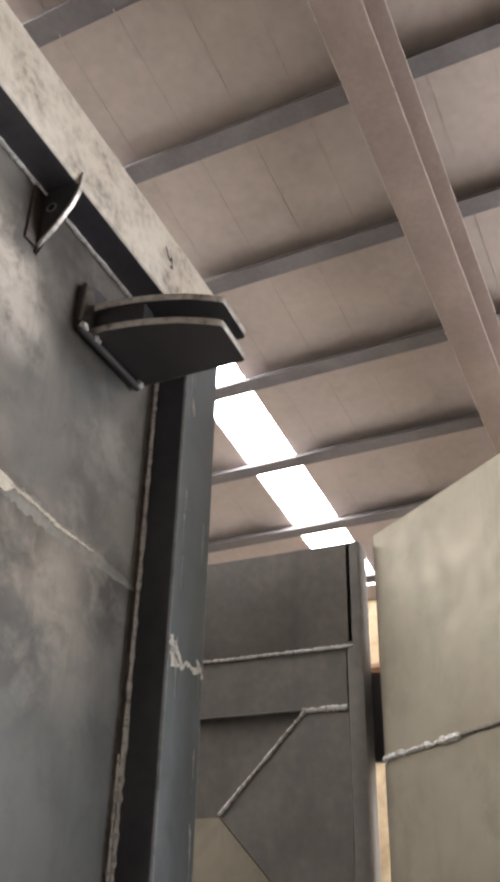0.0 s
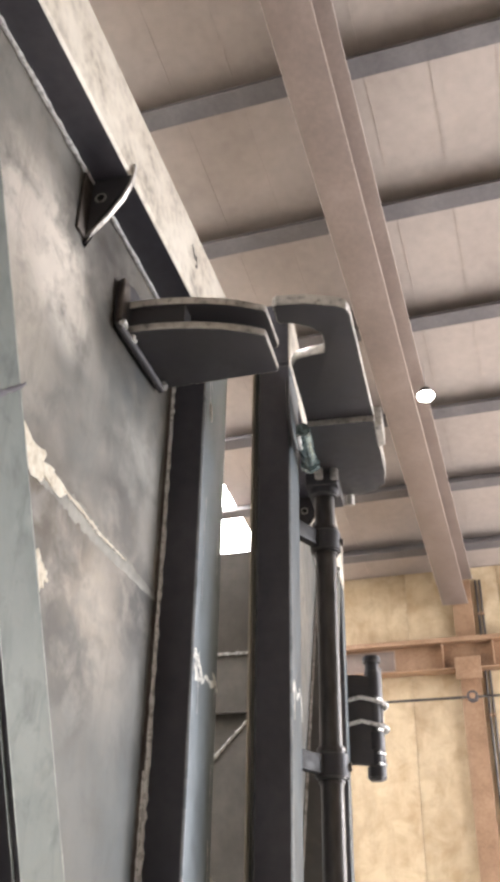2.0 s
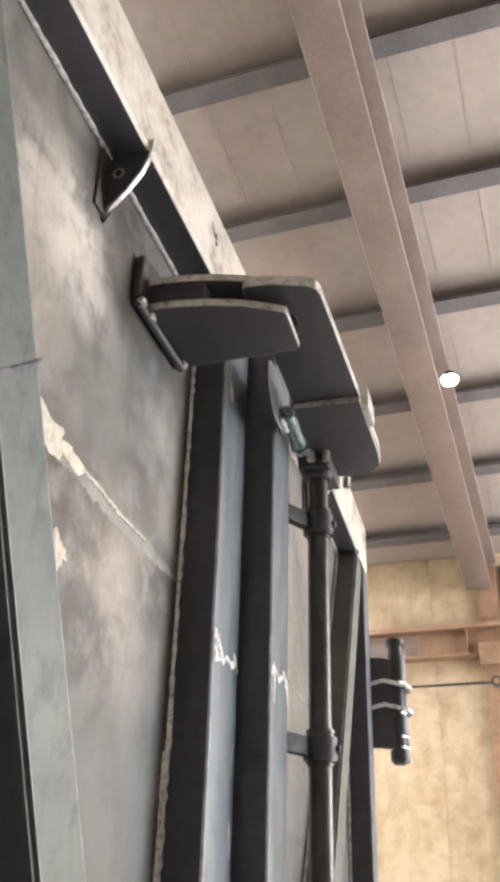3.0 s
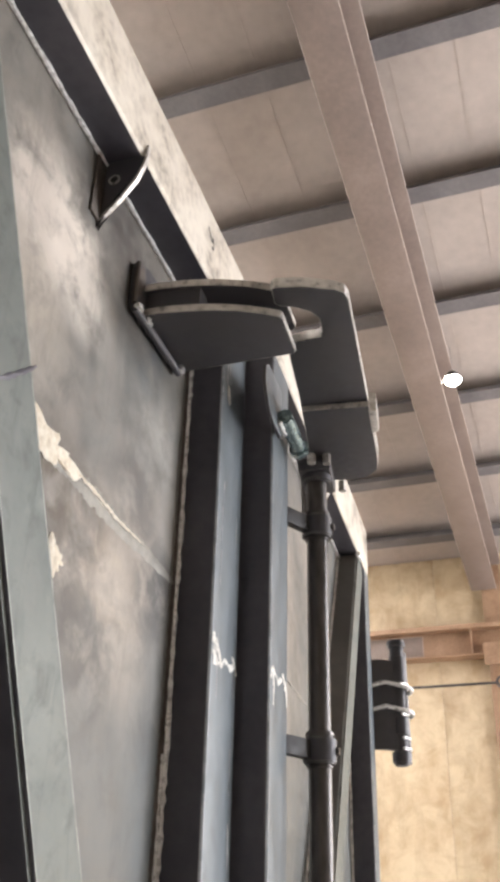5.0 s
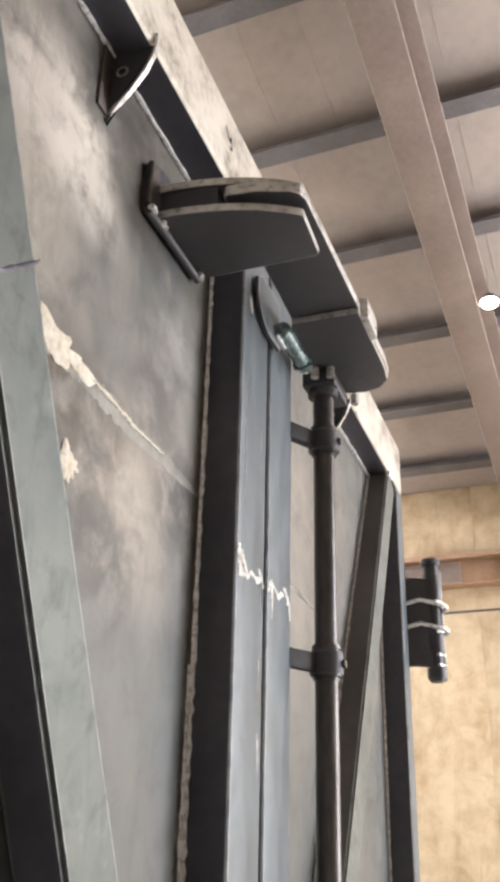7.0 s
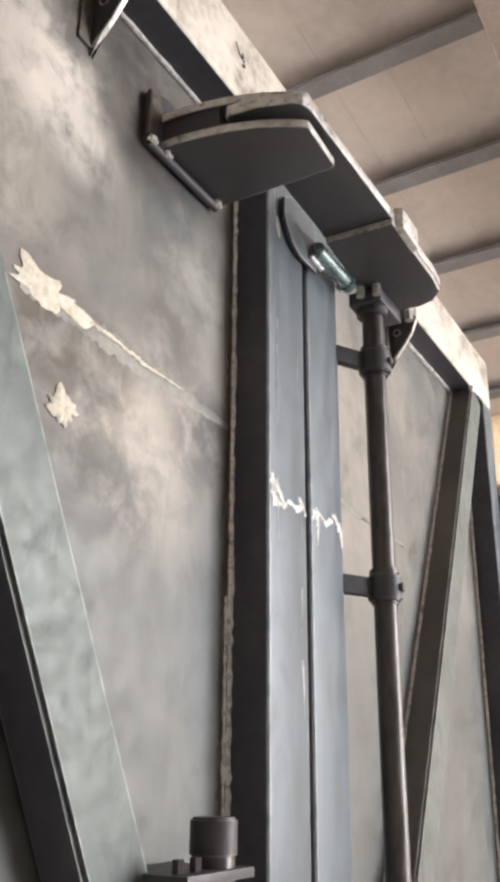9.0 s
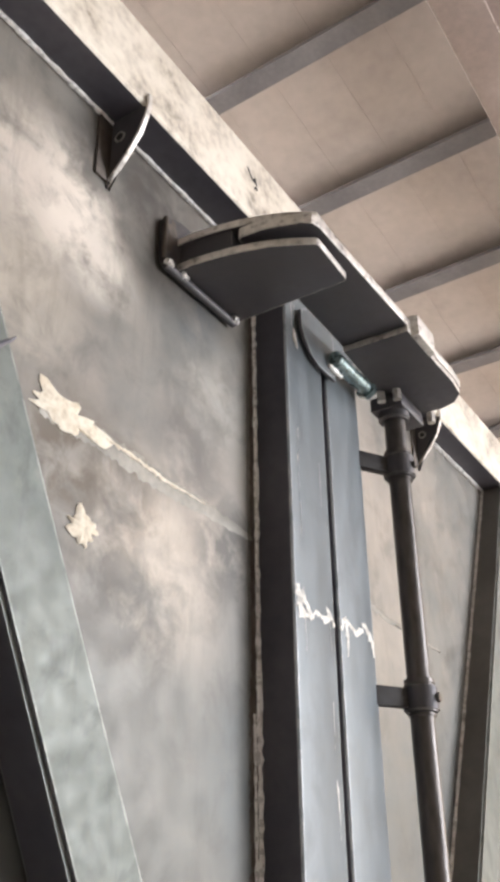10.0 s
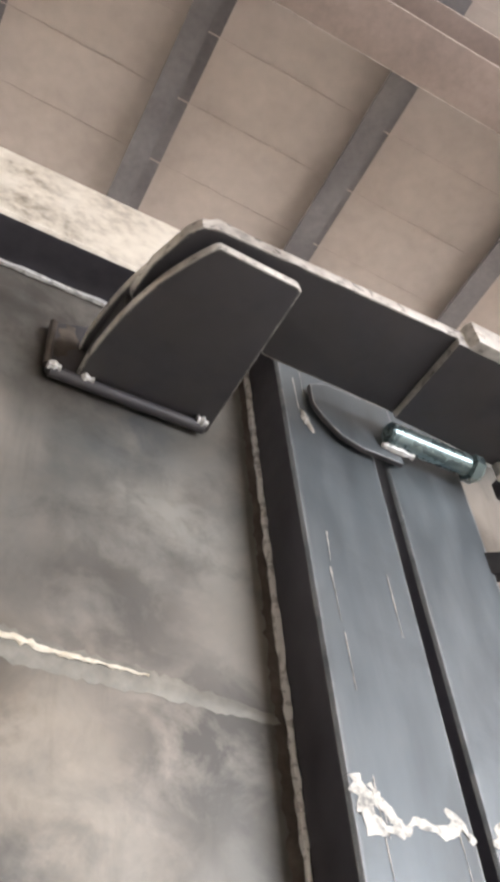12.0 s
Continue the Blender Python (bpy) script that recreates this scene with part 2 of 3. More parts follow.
WALL = surface("far_wall_sheet", [(0.33, (0.37, 0.26, 0.145)), (0.5, (0.48, 0.35, 0.21)), (0.62, (0.57, 0.44, 0.285)), (0.72, (0.74, 0.61, 0.43))], scale=1.0, fine=7, rough=(0.4, 0.65), bump=0.06, stretch=(1, 1, 0.5),
               dust_sheen=(2.6, (0.74, 0.62, 0.43), 0.55), smudge=(1.9, (0.31, 0.21, 0.115), 0.5))
RAIL = surface("brown_primer", [(0.35, (0.24, 0.14, 0.08)), (0.5, (0.33, 0.20, 0.12)), (0.66, (0.42, 0.27, 0.17))], scale=3, fine=25, rough=(0.45, 0.65), bump=0.06)
PLAIN_WALL = surface("side_wall_render", [(0.35, (0.40, 0.36, 0.30)), (0.6, (0.50, 0.46, 0.40))], scale=0.7, fine=6, rough=(0.6, 0.8), bump=0.05)
FLOOR = surface("concrete_floor", [(0.35, (0.30, 0.29, 0.275)), (0.6, (0.44, 0.42, 0.395))], scale=0.7, fine=9, rough=(0.5, 0.8), bump=0.1)


def lamp_glow():
    m, n, l, b = material("lamp_glow")
    b.inputs["Base Color"].default_value = (0.9, 0.9, 0.88, 1)
    b.inputs["Emission Color"].default_value = (1.0, 0.95, 0.85, 1)
    b.inputs["Emission Strength"].default_value = 25
    return m


def daylight_sheet():
    """Milky rooflight sheet that glows by itself in place of the sky's light."""
    m, n, l, b = material("rooflight_sheet")
    b.inputs["Base Color"].default_value = (0.85, 0.86, 0.86, 1)
    b.inputs["Emission Color"].default_value = (1.0, 0.97, 0.985, 1)
    b.inputs["Emission Strength"].default_value = 46
    return m


GLOW = lamp_glow()
DAYLIGHT = daylight_sheet()

# ---- mesh tools ----


def add_box(bm, x0, x1, y0, y1, z0, z1, m=None, bevel=0.0, segments=2):
    made = bmesh.ops.create_cube(bm, size=1)["verts"]
    for v in made:
        v.co = Vector((x0 + (v.co.x + 0.5) * (x1 - x0), y0 + (v.co.y + 0.5) * (y1 - y0), z0 + (v.co.z + 0.5) * (z1 - z0)))
    if bevel:
        edges = list({e for v in made for e in v.link_edges})
        out = bmesh.ops.bevel(bm, geom=edges, offset=bevel, segments=segments, profile=0.6, affect="EDGES")
        made = list({v for f in out["faces"] for v in f.verts} | {v for v in made if v.is_valid})
    if m is not None:
        bmesh.ops.transform(bm, matrix=m, verts=made)
    return bm


def box(*a, **k):
    return add_box(bmesh.new(), *a, **k)


def add_prism(bm, outline, lo, hi, axis="z", bevel=0.0, m=None):
    """A plate: an outline in two axes, with thickness along the third."""
    def at(p, h):
        a, b = p
        return {"z": (a, b, h), "x": (h, a, b), "y": (a, h, b)}[axis]
    low = [bm.verts.new(at(p, lo)) for p in outline]
    high = [bm.verts.new(at(p, hi)) for p in outline]
    fs = [bm.faces.new(low[::-1]), bm.faces.new(high)]
    k = len(outline)
    for i in range(k):
        fs.append(bm.faces.new((low[i], low[(i + 1) % k], high[(i + 1) % k], high[i])))
    bmesh.ops.recalc_face_normals(bm, faces=fs)
    made = low + high
    if bevel:
        edges = [e for f in fs[:2] for e in f.edges]
        out = bmesh.ops.bevel(bm, geom=edges, offset=bevel, segments=2, profile=0.6, affect="EDGES")
        made = [v for v in list({v for f in out["faces"] for v in f.verts} | {v for v in made if v.is_valid})]
    if m is not None:
        bmesh.ops.transform(bm, matrix=m, verts=made)
    return bm


def prism(*a, **k):
    return add_prism(bmesh.new(), *a, **k)


def add_rod(bm, p, q, r, sides=20, r2=None, bevel=0.0):
    p, q = Vector(p), Vector(q)
    d = q - p
    m = Matrix.Translation((p + q) / 2) @ d.to_track_quat("Z", "Y").to_matrix().to_4x4()
    made = bmesh.ops.create_cone(bm, cap_ends=True, segments=sides, radius1=r, radius2=r if r2 is None else r2, depth=d.length, matrix=m)["verts"]
    if bevel:
        caps = {f for v in made for f in v.link_faces if len(f.verts) > 4}
        bmesh.ops.bevel(bm, geom=list({e for f in caps for e in f.edges}), offset=bevel, segments=2, affect="EDGES")
    return bm


def rod(*a, **k):
    return add_rod(bmesh.new(), *a, **k)


def add_bead(bm, p, q, r, wobble=0.35, step=0.006, seed=1, flat=None):
    """A weld bead: a rippled round run from p to q."""
    rnd = random.Random(seed)
    p, q = Vector(p), Vector(q)
    n = max(3, int((q - p).length / step))
    d = (q - p).normalized()
    a = d.orthogonal().normalized()
    b = d.cross(a)
    rings = []
    for i in range(n + 1):
        c = p.lerp(q, i / n) + (a * rnd.uniform(-1, 1) + b * rnd.uniform(-1, 1)) * r * wobble * 0.5
        rr = r * (1 + rnd.uniform(-wobble, wobble))
        rings.append([bm.verts.new(c + (a * math.cos(t) + b * math.sin(t)) * rr) for t in (k * math.tau / 6 for k in range(6))])
    for s, t in zip(rings, rings[1:]):
        for k in range(6):
            bm.faces.new((s[k], s[(k + 1) % 6], t[(k + 1) % 6], t[k]))
    bm.faces.new(rings[0][::-1])
    bm.faces.new(rings[-1])
    return bm


def bead(*a, **k):
    return add_bead(bmesh.new(), *a, **k)


def tube(points, r, sides=8):
    """A round bar bent through the points."""
    bm = bmesh.new()
    pts = [Vector(p) for p in points]
    rings = []
    for i, p in enumerate(pts):
        d = (pts[min(i + 1, len(pts) - 1)] - pts[max(i - 1, 0)]).normalized()
        a = d.cross(Vector((0, 0, 1)))
        a = a.normalized() if a.length > 0.01 else Vector((1, 0, 0))
        c = d.cross(a)
        rings.append([bm.verts.new(p + (a * math.cos(t) + c * math.sin(t)) * r) for t in (k * math.tau / sides for k in range(sides))])
    for s, t in zip(rings, rings[1:]):
        for k in range(sides):
            bm.faces.new((s[k], s[(k + 1) % sides], t[(k + 1) % sides], t[k]))
    bm.faces.new(rings[0][::-1])
    bm.faces.new(rings[-1])
    return bm


def add_smear(bm, points, widths, y, rise=0.0015, seed=1, rough=0.35, step=0.006):
    """A thin ragged run of matter on a face y = const, through points (x, z) with the widths given there; it bulges towards -y."""
    rnd = random.Random(seed)
    pts = []
    for (a, wa), (b, wb) in zip(zip(points, widths), zip(points[1:], widths[1:])):
        k = max(2, int(math.dist(a, b) / step))
        for i in range(k):
            f = i / k
            pts.append((a[0] + (b[0] - a[0]) * f, a[1] + (b[1] - a[1]) * f, wa + (wb - wa) * f))
    pts.append((*points[-1], widths[-1]))
    rows = []
    for i, (x, z, w) in enumerate(pts):
        j = min(i + 1, len(pts) - 1)
        k = max(j - 1, 0)
        d = Vector((pts[j][0] - pts[k][0], pts[j][1] - pts[k][1]))
        d = d.normalized() if d.length else Vector((1, 0))
        nrm = Vector((-d.y, d.x))
        row = []
        for f in (-1, -0.45, 0.45, 1):
            o = f * w / 2 * (1 + rnd.uniform(-rough, rough)) + rnd.uniform(-1, 1) * w * rough * 0.2
            h = 0 if abs(f) == 1 else rise * rnd.uniform(0.5, 1.3)
            row.append(bm.verts.new((x + nrm.x * o, y - 0.0003 - h, z + nrm.y * o)))
        rows.append(row)
    for s, t in zip(rows, rows[1:]):
        for k in range(3):
            bm.faces.new((s[k], t[k], t[k + 1], s[k + 1]))
    return bm


def smear(*a, **k):
    return add_smear(bmesh.new(), *a, **k)


def splat(x, z, rx, rz, y, seed=1, tail=(), sides=44):
    """A ragged daub on a face y = const; tail: (degrees, length) of its spikes. It bulges towards -y."""
    rnd = random.Random(seed)
    bm = bmesh.new()
    waves = [(rnd.randint(2, 11), rnd.uniform(0, math.tau), rnd.uniform(0.05, 0.16)) for k in range(6)]
    rings = [[], [], []]
    for i in range(sides):
        t = math.tau * i / sides
        k = 1 + sum(a * math.sin(n * t + p) for n, p, a in waves) + rnd.uniform(-0.10, 0.10)
        grow = sum(ln * max(0.0, math.cos(t - radians(g))) ** 24 for g, ln in tail)
        for ring, f, h in zip(rings, (1.0, 0.82, 0.4), (0.0, 0.0018, 0.0030)):
            ring.append(bm.verts.new((x + math.cos(t) * (rx * k + grow) * f, y - 0.0003 - h * rnd.uniform(0.6, 1.2), z + math.sin(t) * (rz * k + grow) * f)))
    for s1, s2 in zip(rings, rings[1:]):
        for i in range(sides):
            bm.faces.new((s1[i], s1[(i + 1) % sides], s2[(i + 1) % sides], s2[i]))
    bm.faces.new(rings[2])
    return bm


def to_mesh(name, bm, mat, offset=(0, 0, 0), smooth=35):
    if any(offset):
        bmesh.ops.translate(bm, vec=-Vector(offset), verts=bm.verts)
    bmesh.ops.recalc_face_normals(bm, faces=bm.faces)
    me = bpy.data.meshes.new(name)
    lim = radians(smooth)
    for e in bm.edges:
        e.smooth = len(e.link_faces) == 2 and e.calc_face_angle(0) < lim
    for f in bm.faces:
        f.smooth = True
    bm.to_mesh(me)
    bm.free()
    me.materials.append(mat)
    return me


def part(name, bm, mat, parent, label="", offset=(0, 0, 0), sides=None, rim=None):
    """sides: the material of all faces but the front and back ones, darker to paint their shade; rim: that of a flat
    plate's cut edge.
    """
    me = to_mesh(name, bm, mat, offset)
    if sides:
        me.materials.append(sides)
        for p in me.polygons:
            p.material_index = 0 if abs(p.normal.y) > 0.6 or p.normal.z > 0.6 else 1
    if rim:
        me.materials.append(rim)
        for p in me.polygons:
            p.material_index = 1 if abs(p.normal.z) < 0.45 else 0
    ob = new(name, me)
    ob.parent = parent
    return tagged(ob, label)


def thing(name, m, label, category, group=""):
    ob = new(name)
    ob.matrix_world = m
    return tagged(ob, label, category, group)


def setting(name, bm, mat, label, category, m=None):
    ob = new(name, to_mesh(name, bm, mat))
    if m is not None:
        ob.matrix_world = m
    return tagged(ob, label, category, kind="structure")


# ---- the hall ----


def build_hall():
    big = 0.25
    setting("ground", box(-300, 300, -300, 300, -0.6, -0.12), FLOOR, "grey ground outside the workshop", "ground")
    setting("floor", box(X_BACK, X_FAR, Y_RIGHT, Y_LEFT, -0.1, 0.0), FLOOR, "worn grey concrete workshop floor", "floor", HALL)
    # roof sheet in strips, with the rooflight left out; ribs run down the slope
    bm = bmesh.new()

    def sheet(x0, x1, y0, y1):
        add_prism(bm, [(x0, roof_z(x0)), (x1, roof_z(x1)), (x1, roof_z(x1) + 0.05), (x0, roof_z(x0) + 0.05)], y0, y1, axis="y")
    edges = sorted([Y_RIGHT, Y_LEFT] + [v for s in STRIPS for v in s[:2]])
    for a, b in zip(edges[::2], edges[1::2]):
        y = a
        while y < b - 0.01:
            e = min(b, y + 0.6)
            sheet(X_BACK, X_FAR, y + 0.003, e - 0.003)
            # raised lap joint between the sheets
            add_prism(bm, [(X_BACK, roof_z(X_BACK) - 0.005), (X_FAR, roof_z(X_FAR) - 0.005), (X_FAR, roof_z(X_FAR) + 0.03), (X_BACK, roof_z(X_BACK) + 0.03)], e - 0.006, e + 0.006, axis="y")
            y = e
    for y0, y1, x0, x1 in STRIPS:
        sheet(X_BACK, x0, y0, y1)
        sheet(x1, X_FAR, y0, y1)
        g = prism([(x0, roof_z(x0) + 0.052), (x1, roof_z(x1) + 0.052), (x1, roof_z(x1) + 0.056), (x0, roof_z(x0) + 0.056)], y0 - 0.03, y1 + 0.03, axis="y")
        setting("rooflight", g, DAYLIGHT, "bright white translucent rooflight sheet", "rooflight", HALL)
    setting("ceiling", bm, ROOF, "brown-grey sheet metal roof lining with lap joints", "ceiling", HALL)
    # purlins across the slope
    x = 3.985 - 1.615 * 10
    while x < X_FAR - 0.2:
        c = bmesh.new()
        # a zed section: web and two lips
        add_box(c, -0.006, 0.006, Y_RIGHT, Y_LEFT, -0.01, 0.226)
        add_box(c, -0.19, -0.006, Y_RIGHT, Y_LEFT, -0.01, 0.0)
        add_box(c, 0.006, 0.11, Y_RIGHT, Y_LEFT, 0.214, 0.224)
        add_box(c, -0.198, -0.19, Y_RIGHT, Y_LEFT, -0.01, 0.04)
        ob = new("purlin", to_mesh("purlin", c, PURLIN))
        ob.matrix_world = HALL @ pose(x + 0.06, 0, roof_z(x) - 0.23, 0, TILT, 0)
        tagged(ob, "dark brown steel purlin under the roof sheets", "roof purlin", "roof purlins", "structure")
        x += 1.615
    # rafter: an I section down the slope under the purlins
    r = thing("rafter", HALL @ pose(0, 0.685, ROOF0 - 0.24, 0, TILT, 0), "reddish-brown painted steel rafter beam under the roof", "roof beam")
    r["kind"] = "structure"
    part("flange", box(-13, 13.1, -0.178, 0.225, -0.46, -0.44, bevel=0.004), RAFTER, r)
    part("flange", box(-13, 13.1, -0.285, 0.178, -0.02, 0.0, bevel=0.004), RAFTER, r)
    part("web", box(-13, 13.1, -0.008, 0.008, -0.442, -0.018), RAFTER, r)
    # walls
    top = 12.0
    w = bmesh.new()
    add_box(w, X_FAR, X_FAR + 0.2, Y_RIGHT, Y_LEFT, 0, roof_z(X_FAR) + 0.04)
    wf = setting("wall_far", w, RAIL, "yellow-brown stained sheet-clad workshop wall", "wall", HALL)
    shared = {}
    for lo, hi in ((0.0, 5.70), (6.16, roof_z(X_FAR) - 0.01)):
        y = Y_RIGHT + 0.02
        while y < Y_LEFT - 1.0:
            if lo not in shared:
                shared[lo] = to_mesh("cladding_panel", box(-0.028, -0.002, 0.002, 1.498, lo, hi, bevel=0.002), WALL)
            q = new("cladding_panel", shared[lo])
            q.parent = wf
            q.location = (X_FAR, y, 0)
            y += 1.5
    # the back wall is unseen; its pale colour bounces fill light
    setting("wall_back", box(X_BACK - 0.2, X_BACK, Y_RIGHT, Y_LEFT, 0, top), PLAIN_WALL, "plain pale workshop wall", "wall", HALL)
    w = bmesh.new()
    add_box(w, X_BACK, X_FAR, Y_LEFT, Y_LEFT + 0.2, 0, WINDOW_Z0)
    add_box(w, X_BACK, X_FAR, Y_LEFT, Y_LEFT + 0.2, WINDOW_Z1, top)
    for x0, x1 in ((X_BACK, -10.0), (12.0, X_FAR)):
        add_box(w, x0, x1, Y_LEFT, Y_LEFT + 0.2, WINDOW_Z0, WINDOW_Z1)
    setting("wall_left", w, PLAIN_WALL, "plain pale workshop wall with an unseen added window band", "wall", HALL)
    w = bmesh.new()
    add_box(w, X_BACK, DOOR_X0, Y_RIGHT - 0.2, Y_RIGHT, 0, top)
    add_box(w, DOOR_X1, X_FAR, Y_RIGHT - 0.2, Y_RIGHT, 0, top)
    add_box(w, DOOR_X0, DOOR_X1, Y_RIGHT - 0.2, Y_RIGHT, DOOR_H, top)
    setting("wall_right", w, PLAIN_WALL, "plain pale workshop wall with an unseen added doorway", "wall", HALL)
    # rails, column and conduit on the far wall
    xf = X_FAR
    g = thing("wall_rail", HALL @ pose(xf, 0, 5.93), "reddish-brown steel rail along the far wall", "wall beam")
    g["kind"] = "structure"
    part("web", box(-0.14, -0.03, Y_RIGHT, Y_LEFT, -0.21, 0.20, bevel=0.004), RAIL, g)
    part("flange", box(-0.30, -0.0, Y_RIGHT, Y_LEFT, 0.20, 0.23, bevel=0.003), RAIL, g)
    part("flange", box(-0.30, -0.0, Y_RIGHT, Y_LEFT, -0.23, -0.21, bevel=0.003), RAIL, g)
    part("splice_plate", box(-0.165, -0.142, 1.75, 2.75, -0.17, 0.16, bevel=0.004), RAFTER, g)
    part("kerb_angle", box(-0.33, -0.302, Y_RIGHT, Y_LEFT, 0.19, 0.262, bevel=0.004), RAIL, g)
    for y in (-1.6, 0.2, 0.98, 3.1):
        part("stiffener", box(-0.29, -0.141, y - 0.008, y + 0.008, -0.209, 0.199), RAIL, g)
    part("bracket", box(-0.32, -0.305, 0.40, 0.80, -0.40, -0.06, bevel=0.004), RAIL, g, "brown bracket plate under the rail")
    c = thing("wall_column", HALL @ pose(xf, 0.60, 0), "brown painted steel column against the far wall", "column")
    c["kind"] = "structure"
    zt = roof_z(xf) - 0.25
    part("flange", box(-0.135, -0.115, -0.155, 0.155, 0, zt, bevel=0.004), RAIL, c)
    part("flange", box(-0.050, -0.035, -0.155, 0.155, 0, zt, bevel=0.004), RAIL, c)
    part("web", box(-0.116, -0.048, -0.008, 0.008, 0, zt), RAIL, c)
    for y in (-0.235, -0.30):
        q = thing("wall_conduit", HALL @ pose(xf - 0.055, 0.60 + y, 0), "thin brown conduit beside the wall column", "conduit", "conduits on the column")
        part("pipe", rod((0, 0, 0), (0, 0, zt), 0.018, 10), PIPE, q)
        for z in (2.0, 3.5, 5.0, 6.6):
            part("clip", box(-0.026, 0.02, -0.026, 0.026, z, z + 0.04, bevel=0.003), RAIL, q)
    p = thing("wall_conduit", HALL @ pose(xf - 0.53, 0, 5.19), "thin dark conduit with a round junction box", "conduit")
    part("pipe", rod((0, Y_RIGHT, 0), (0, Y_LEFT, 0), 0.02, 10), PIPE, p)
    j = part("junction_box", rod((-0.07, 0.56, 0), (0.02, 0.56, 0), 0.085, 20, bevel=0.008), DARK, p, "round dark junction box")
    part("cover", rod((-0.082, 0.56, 0), (-0.0705, 0.56, 0), 0.045, 16, bevel=0.004), RAIL, j)
    lp = thing("high_bay_lamp", pose(8.09, 0.043, 7.72), "small round glowing high bay lamp under the roof", "lamp")
    part("housing", rod((0, 0, 0.035), (0, 0, 0.12), 0.112, 28, r2=0.06, bevel=0.004), DARK, lp)
    part("lens", rod((0, 0, -0.022), (0, 0, 0.034), 0.085, 28, r2=0.112, bevel=0.01), GLOW, lp, "glowing white lens")
    part("hanger", rod((0, 0, 0.12), (0, 0, roof_z(8.09) - 7.72 + 0.03), 0.0025, 8), PURLIN, lp)


build_hall()

# ---- the container ----
DEPTH = 0.065          # how far the frame stands proud of the door sheet
Z0, ZT, ZU = 0.30, 2.825, 2.672


def build_body():
    body = thing("container_body", pose(0, 0, 0), "open-topped steel container body with dark grey side walls", "container")
    part("floor_plate", box(-1.20, 1.20, 0.10, 6.0, 0.18, 0.24, bevel=0.004), SIDE, body)
    part("end_wall", box(-1.20, 1.20, 5.95, 6.0, 0.24, 2.7, bevel=0.004), SIDE, body)
    for s in (-1, 1):
        a, b = sorted((s * 1.23, s * 1.25))
        part("side_panel", box(a, b, 0.13, 5.95, 0.24, 2.50), SIDE, body)
        a, b = sorted((s * 1.19, s * 1.275))
        part("top_rail", box(a, b, 0.10, 6.0, 2.47, 2.808, bevel=0.012), SIDE, body)
        a, b = sorted((s * 1.19, s * 1.275))
        part("rear_post", box(a, b, 0.082, 0.13, 0.24, 2.808, bevel=0.006), SIDE, body)
        a, b = sorted((s * 1.196, s * 1.206))
        part("band_plate", prism([(0.135, 2.292), (0.135, 2.468), (5.9, 2.468), (5.9, 2.292)], a, b, axis="x"), SIDE, body)
        part("corner_plate", prism([(0.132, 2.284), (0.269, 2.284), (0.535, 2.01), (0.37, 1.836), (0.30, 1.70), (0.30, 0.25), (0.132, 0.25)], a, b, axis="x", bevel=0.002), SIDE, body)
        # pale sheet added for the lit lower wall; the wall above keeps a shaded tone
        part("lower_panel", prism([(0.304, 0.26), (1.9, 0.26), (1.9, 2.006), (0.537, 2.006), (0.373, 1.834), (0.304, 1.70)], a, b, axis="x"), LINER, body, "pale beige lower side panel")
        part("weld_seam", bead((s * 1.189, 0.11, 2.468), (s * 1.189, 1.8, 2.468), 0.005, seed=3), WELD, body, "thin bright weld bead")
        part("weld_seam", bead((s * 1.192, 0.135, 2.288), (s * 1.192, 0.275, 2.288), 0.008, seed=4), WELD, body, "thin bright weld bead")
        part("weld_seam", bead((s * 1.193, 0.269, 2.286), (s * 1.193, 0.535, 2.012), 0.005, seed=5), WELD, body, "thin bright weld bead")
        part("weld_seam", bead((s * 1.192, 0.25, 1.765), (s * 1.192, 0.41, 1.765), 0.008, seed=6), WELD, body, "thin bright weld bead")
        part("skid", box(s * 0.6 - 0.06, s * 0.6 + 0.06, 0.1, 6.0, 0.0, 0.18, bevel=0.005), DARK, body)
        # hinge on the rear post
        hx, hy = s * 1.335, -0.065
        h = part("hinge", rod((hx, hy, 2.11), (hx, hy, 2.46), 0.021, 24, bevel=0.003), DARK, body, "black steel barrel hinge with bright straps")
        for z0, z1, r in ((2.115, 2.15, 0.027), (2.19, 2.25, 0.025), (2.345, 2.43, 0.025)):
            part("knuckle", rod((hx, hy, z0), (hx, hy, z1), r, 20, bevel=0.004), DARK, h)
        for k, z in enumerate((2.155, 2.185, 2.252, 2.342)):
            part("weld_bead", bead((hx - s * 0.026, hy - 0.012, z), (hx + s * 0.012, hy - 0.026, z + 0.002), 0.004, seed=90 + k, step=0.004), WELD, h)
        part("knuckle", rod((hx, hy, 2.455), (hx, hy, 2.475), 0.028, 24, bevel=0.003), DARK, h)
        part("hinge_leaf", prism([(s * 1.335, -0.09), (s * 1.285, -0.02), (s * 1.285, 0.10), (s * 1.300, 0.10), (s * 1.303, -0.012), (s * 1.345, -0.07)][::s], 2.15, 2.41, bevel=0.003), DARK, h)
        part("pin_tube", rod((s * 1.375, -0.075, 2.12), (s * 1.375, -0.075, 2.45), 0.014, 18, bevel=0.002), PIPE, h)
        for z in (2.262, 2.332):
            arc = [(s * 1.272, 0.02, z - 0.006), (s * 1.282, -0.035, z + 0.008)]
            for k in range(9):
                t = radians(200 + k * 22)
                arc.append((hx + s * (0.012 + 0.044 * math.cos(t)), hy - 0.004 + 0.034 * math.sin(t), z - 0.002 * k * 0.5))
            part("hinge_rib", tube(arc, 0.0065), WELD, h, "bright curved hinge rib")
    return body


build_body()


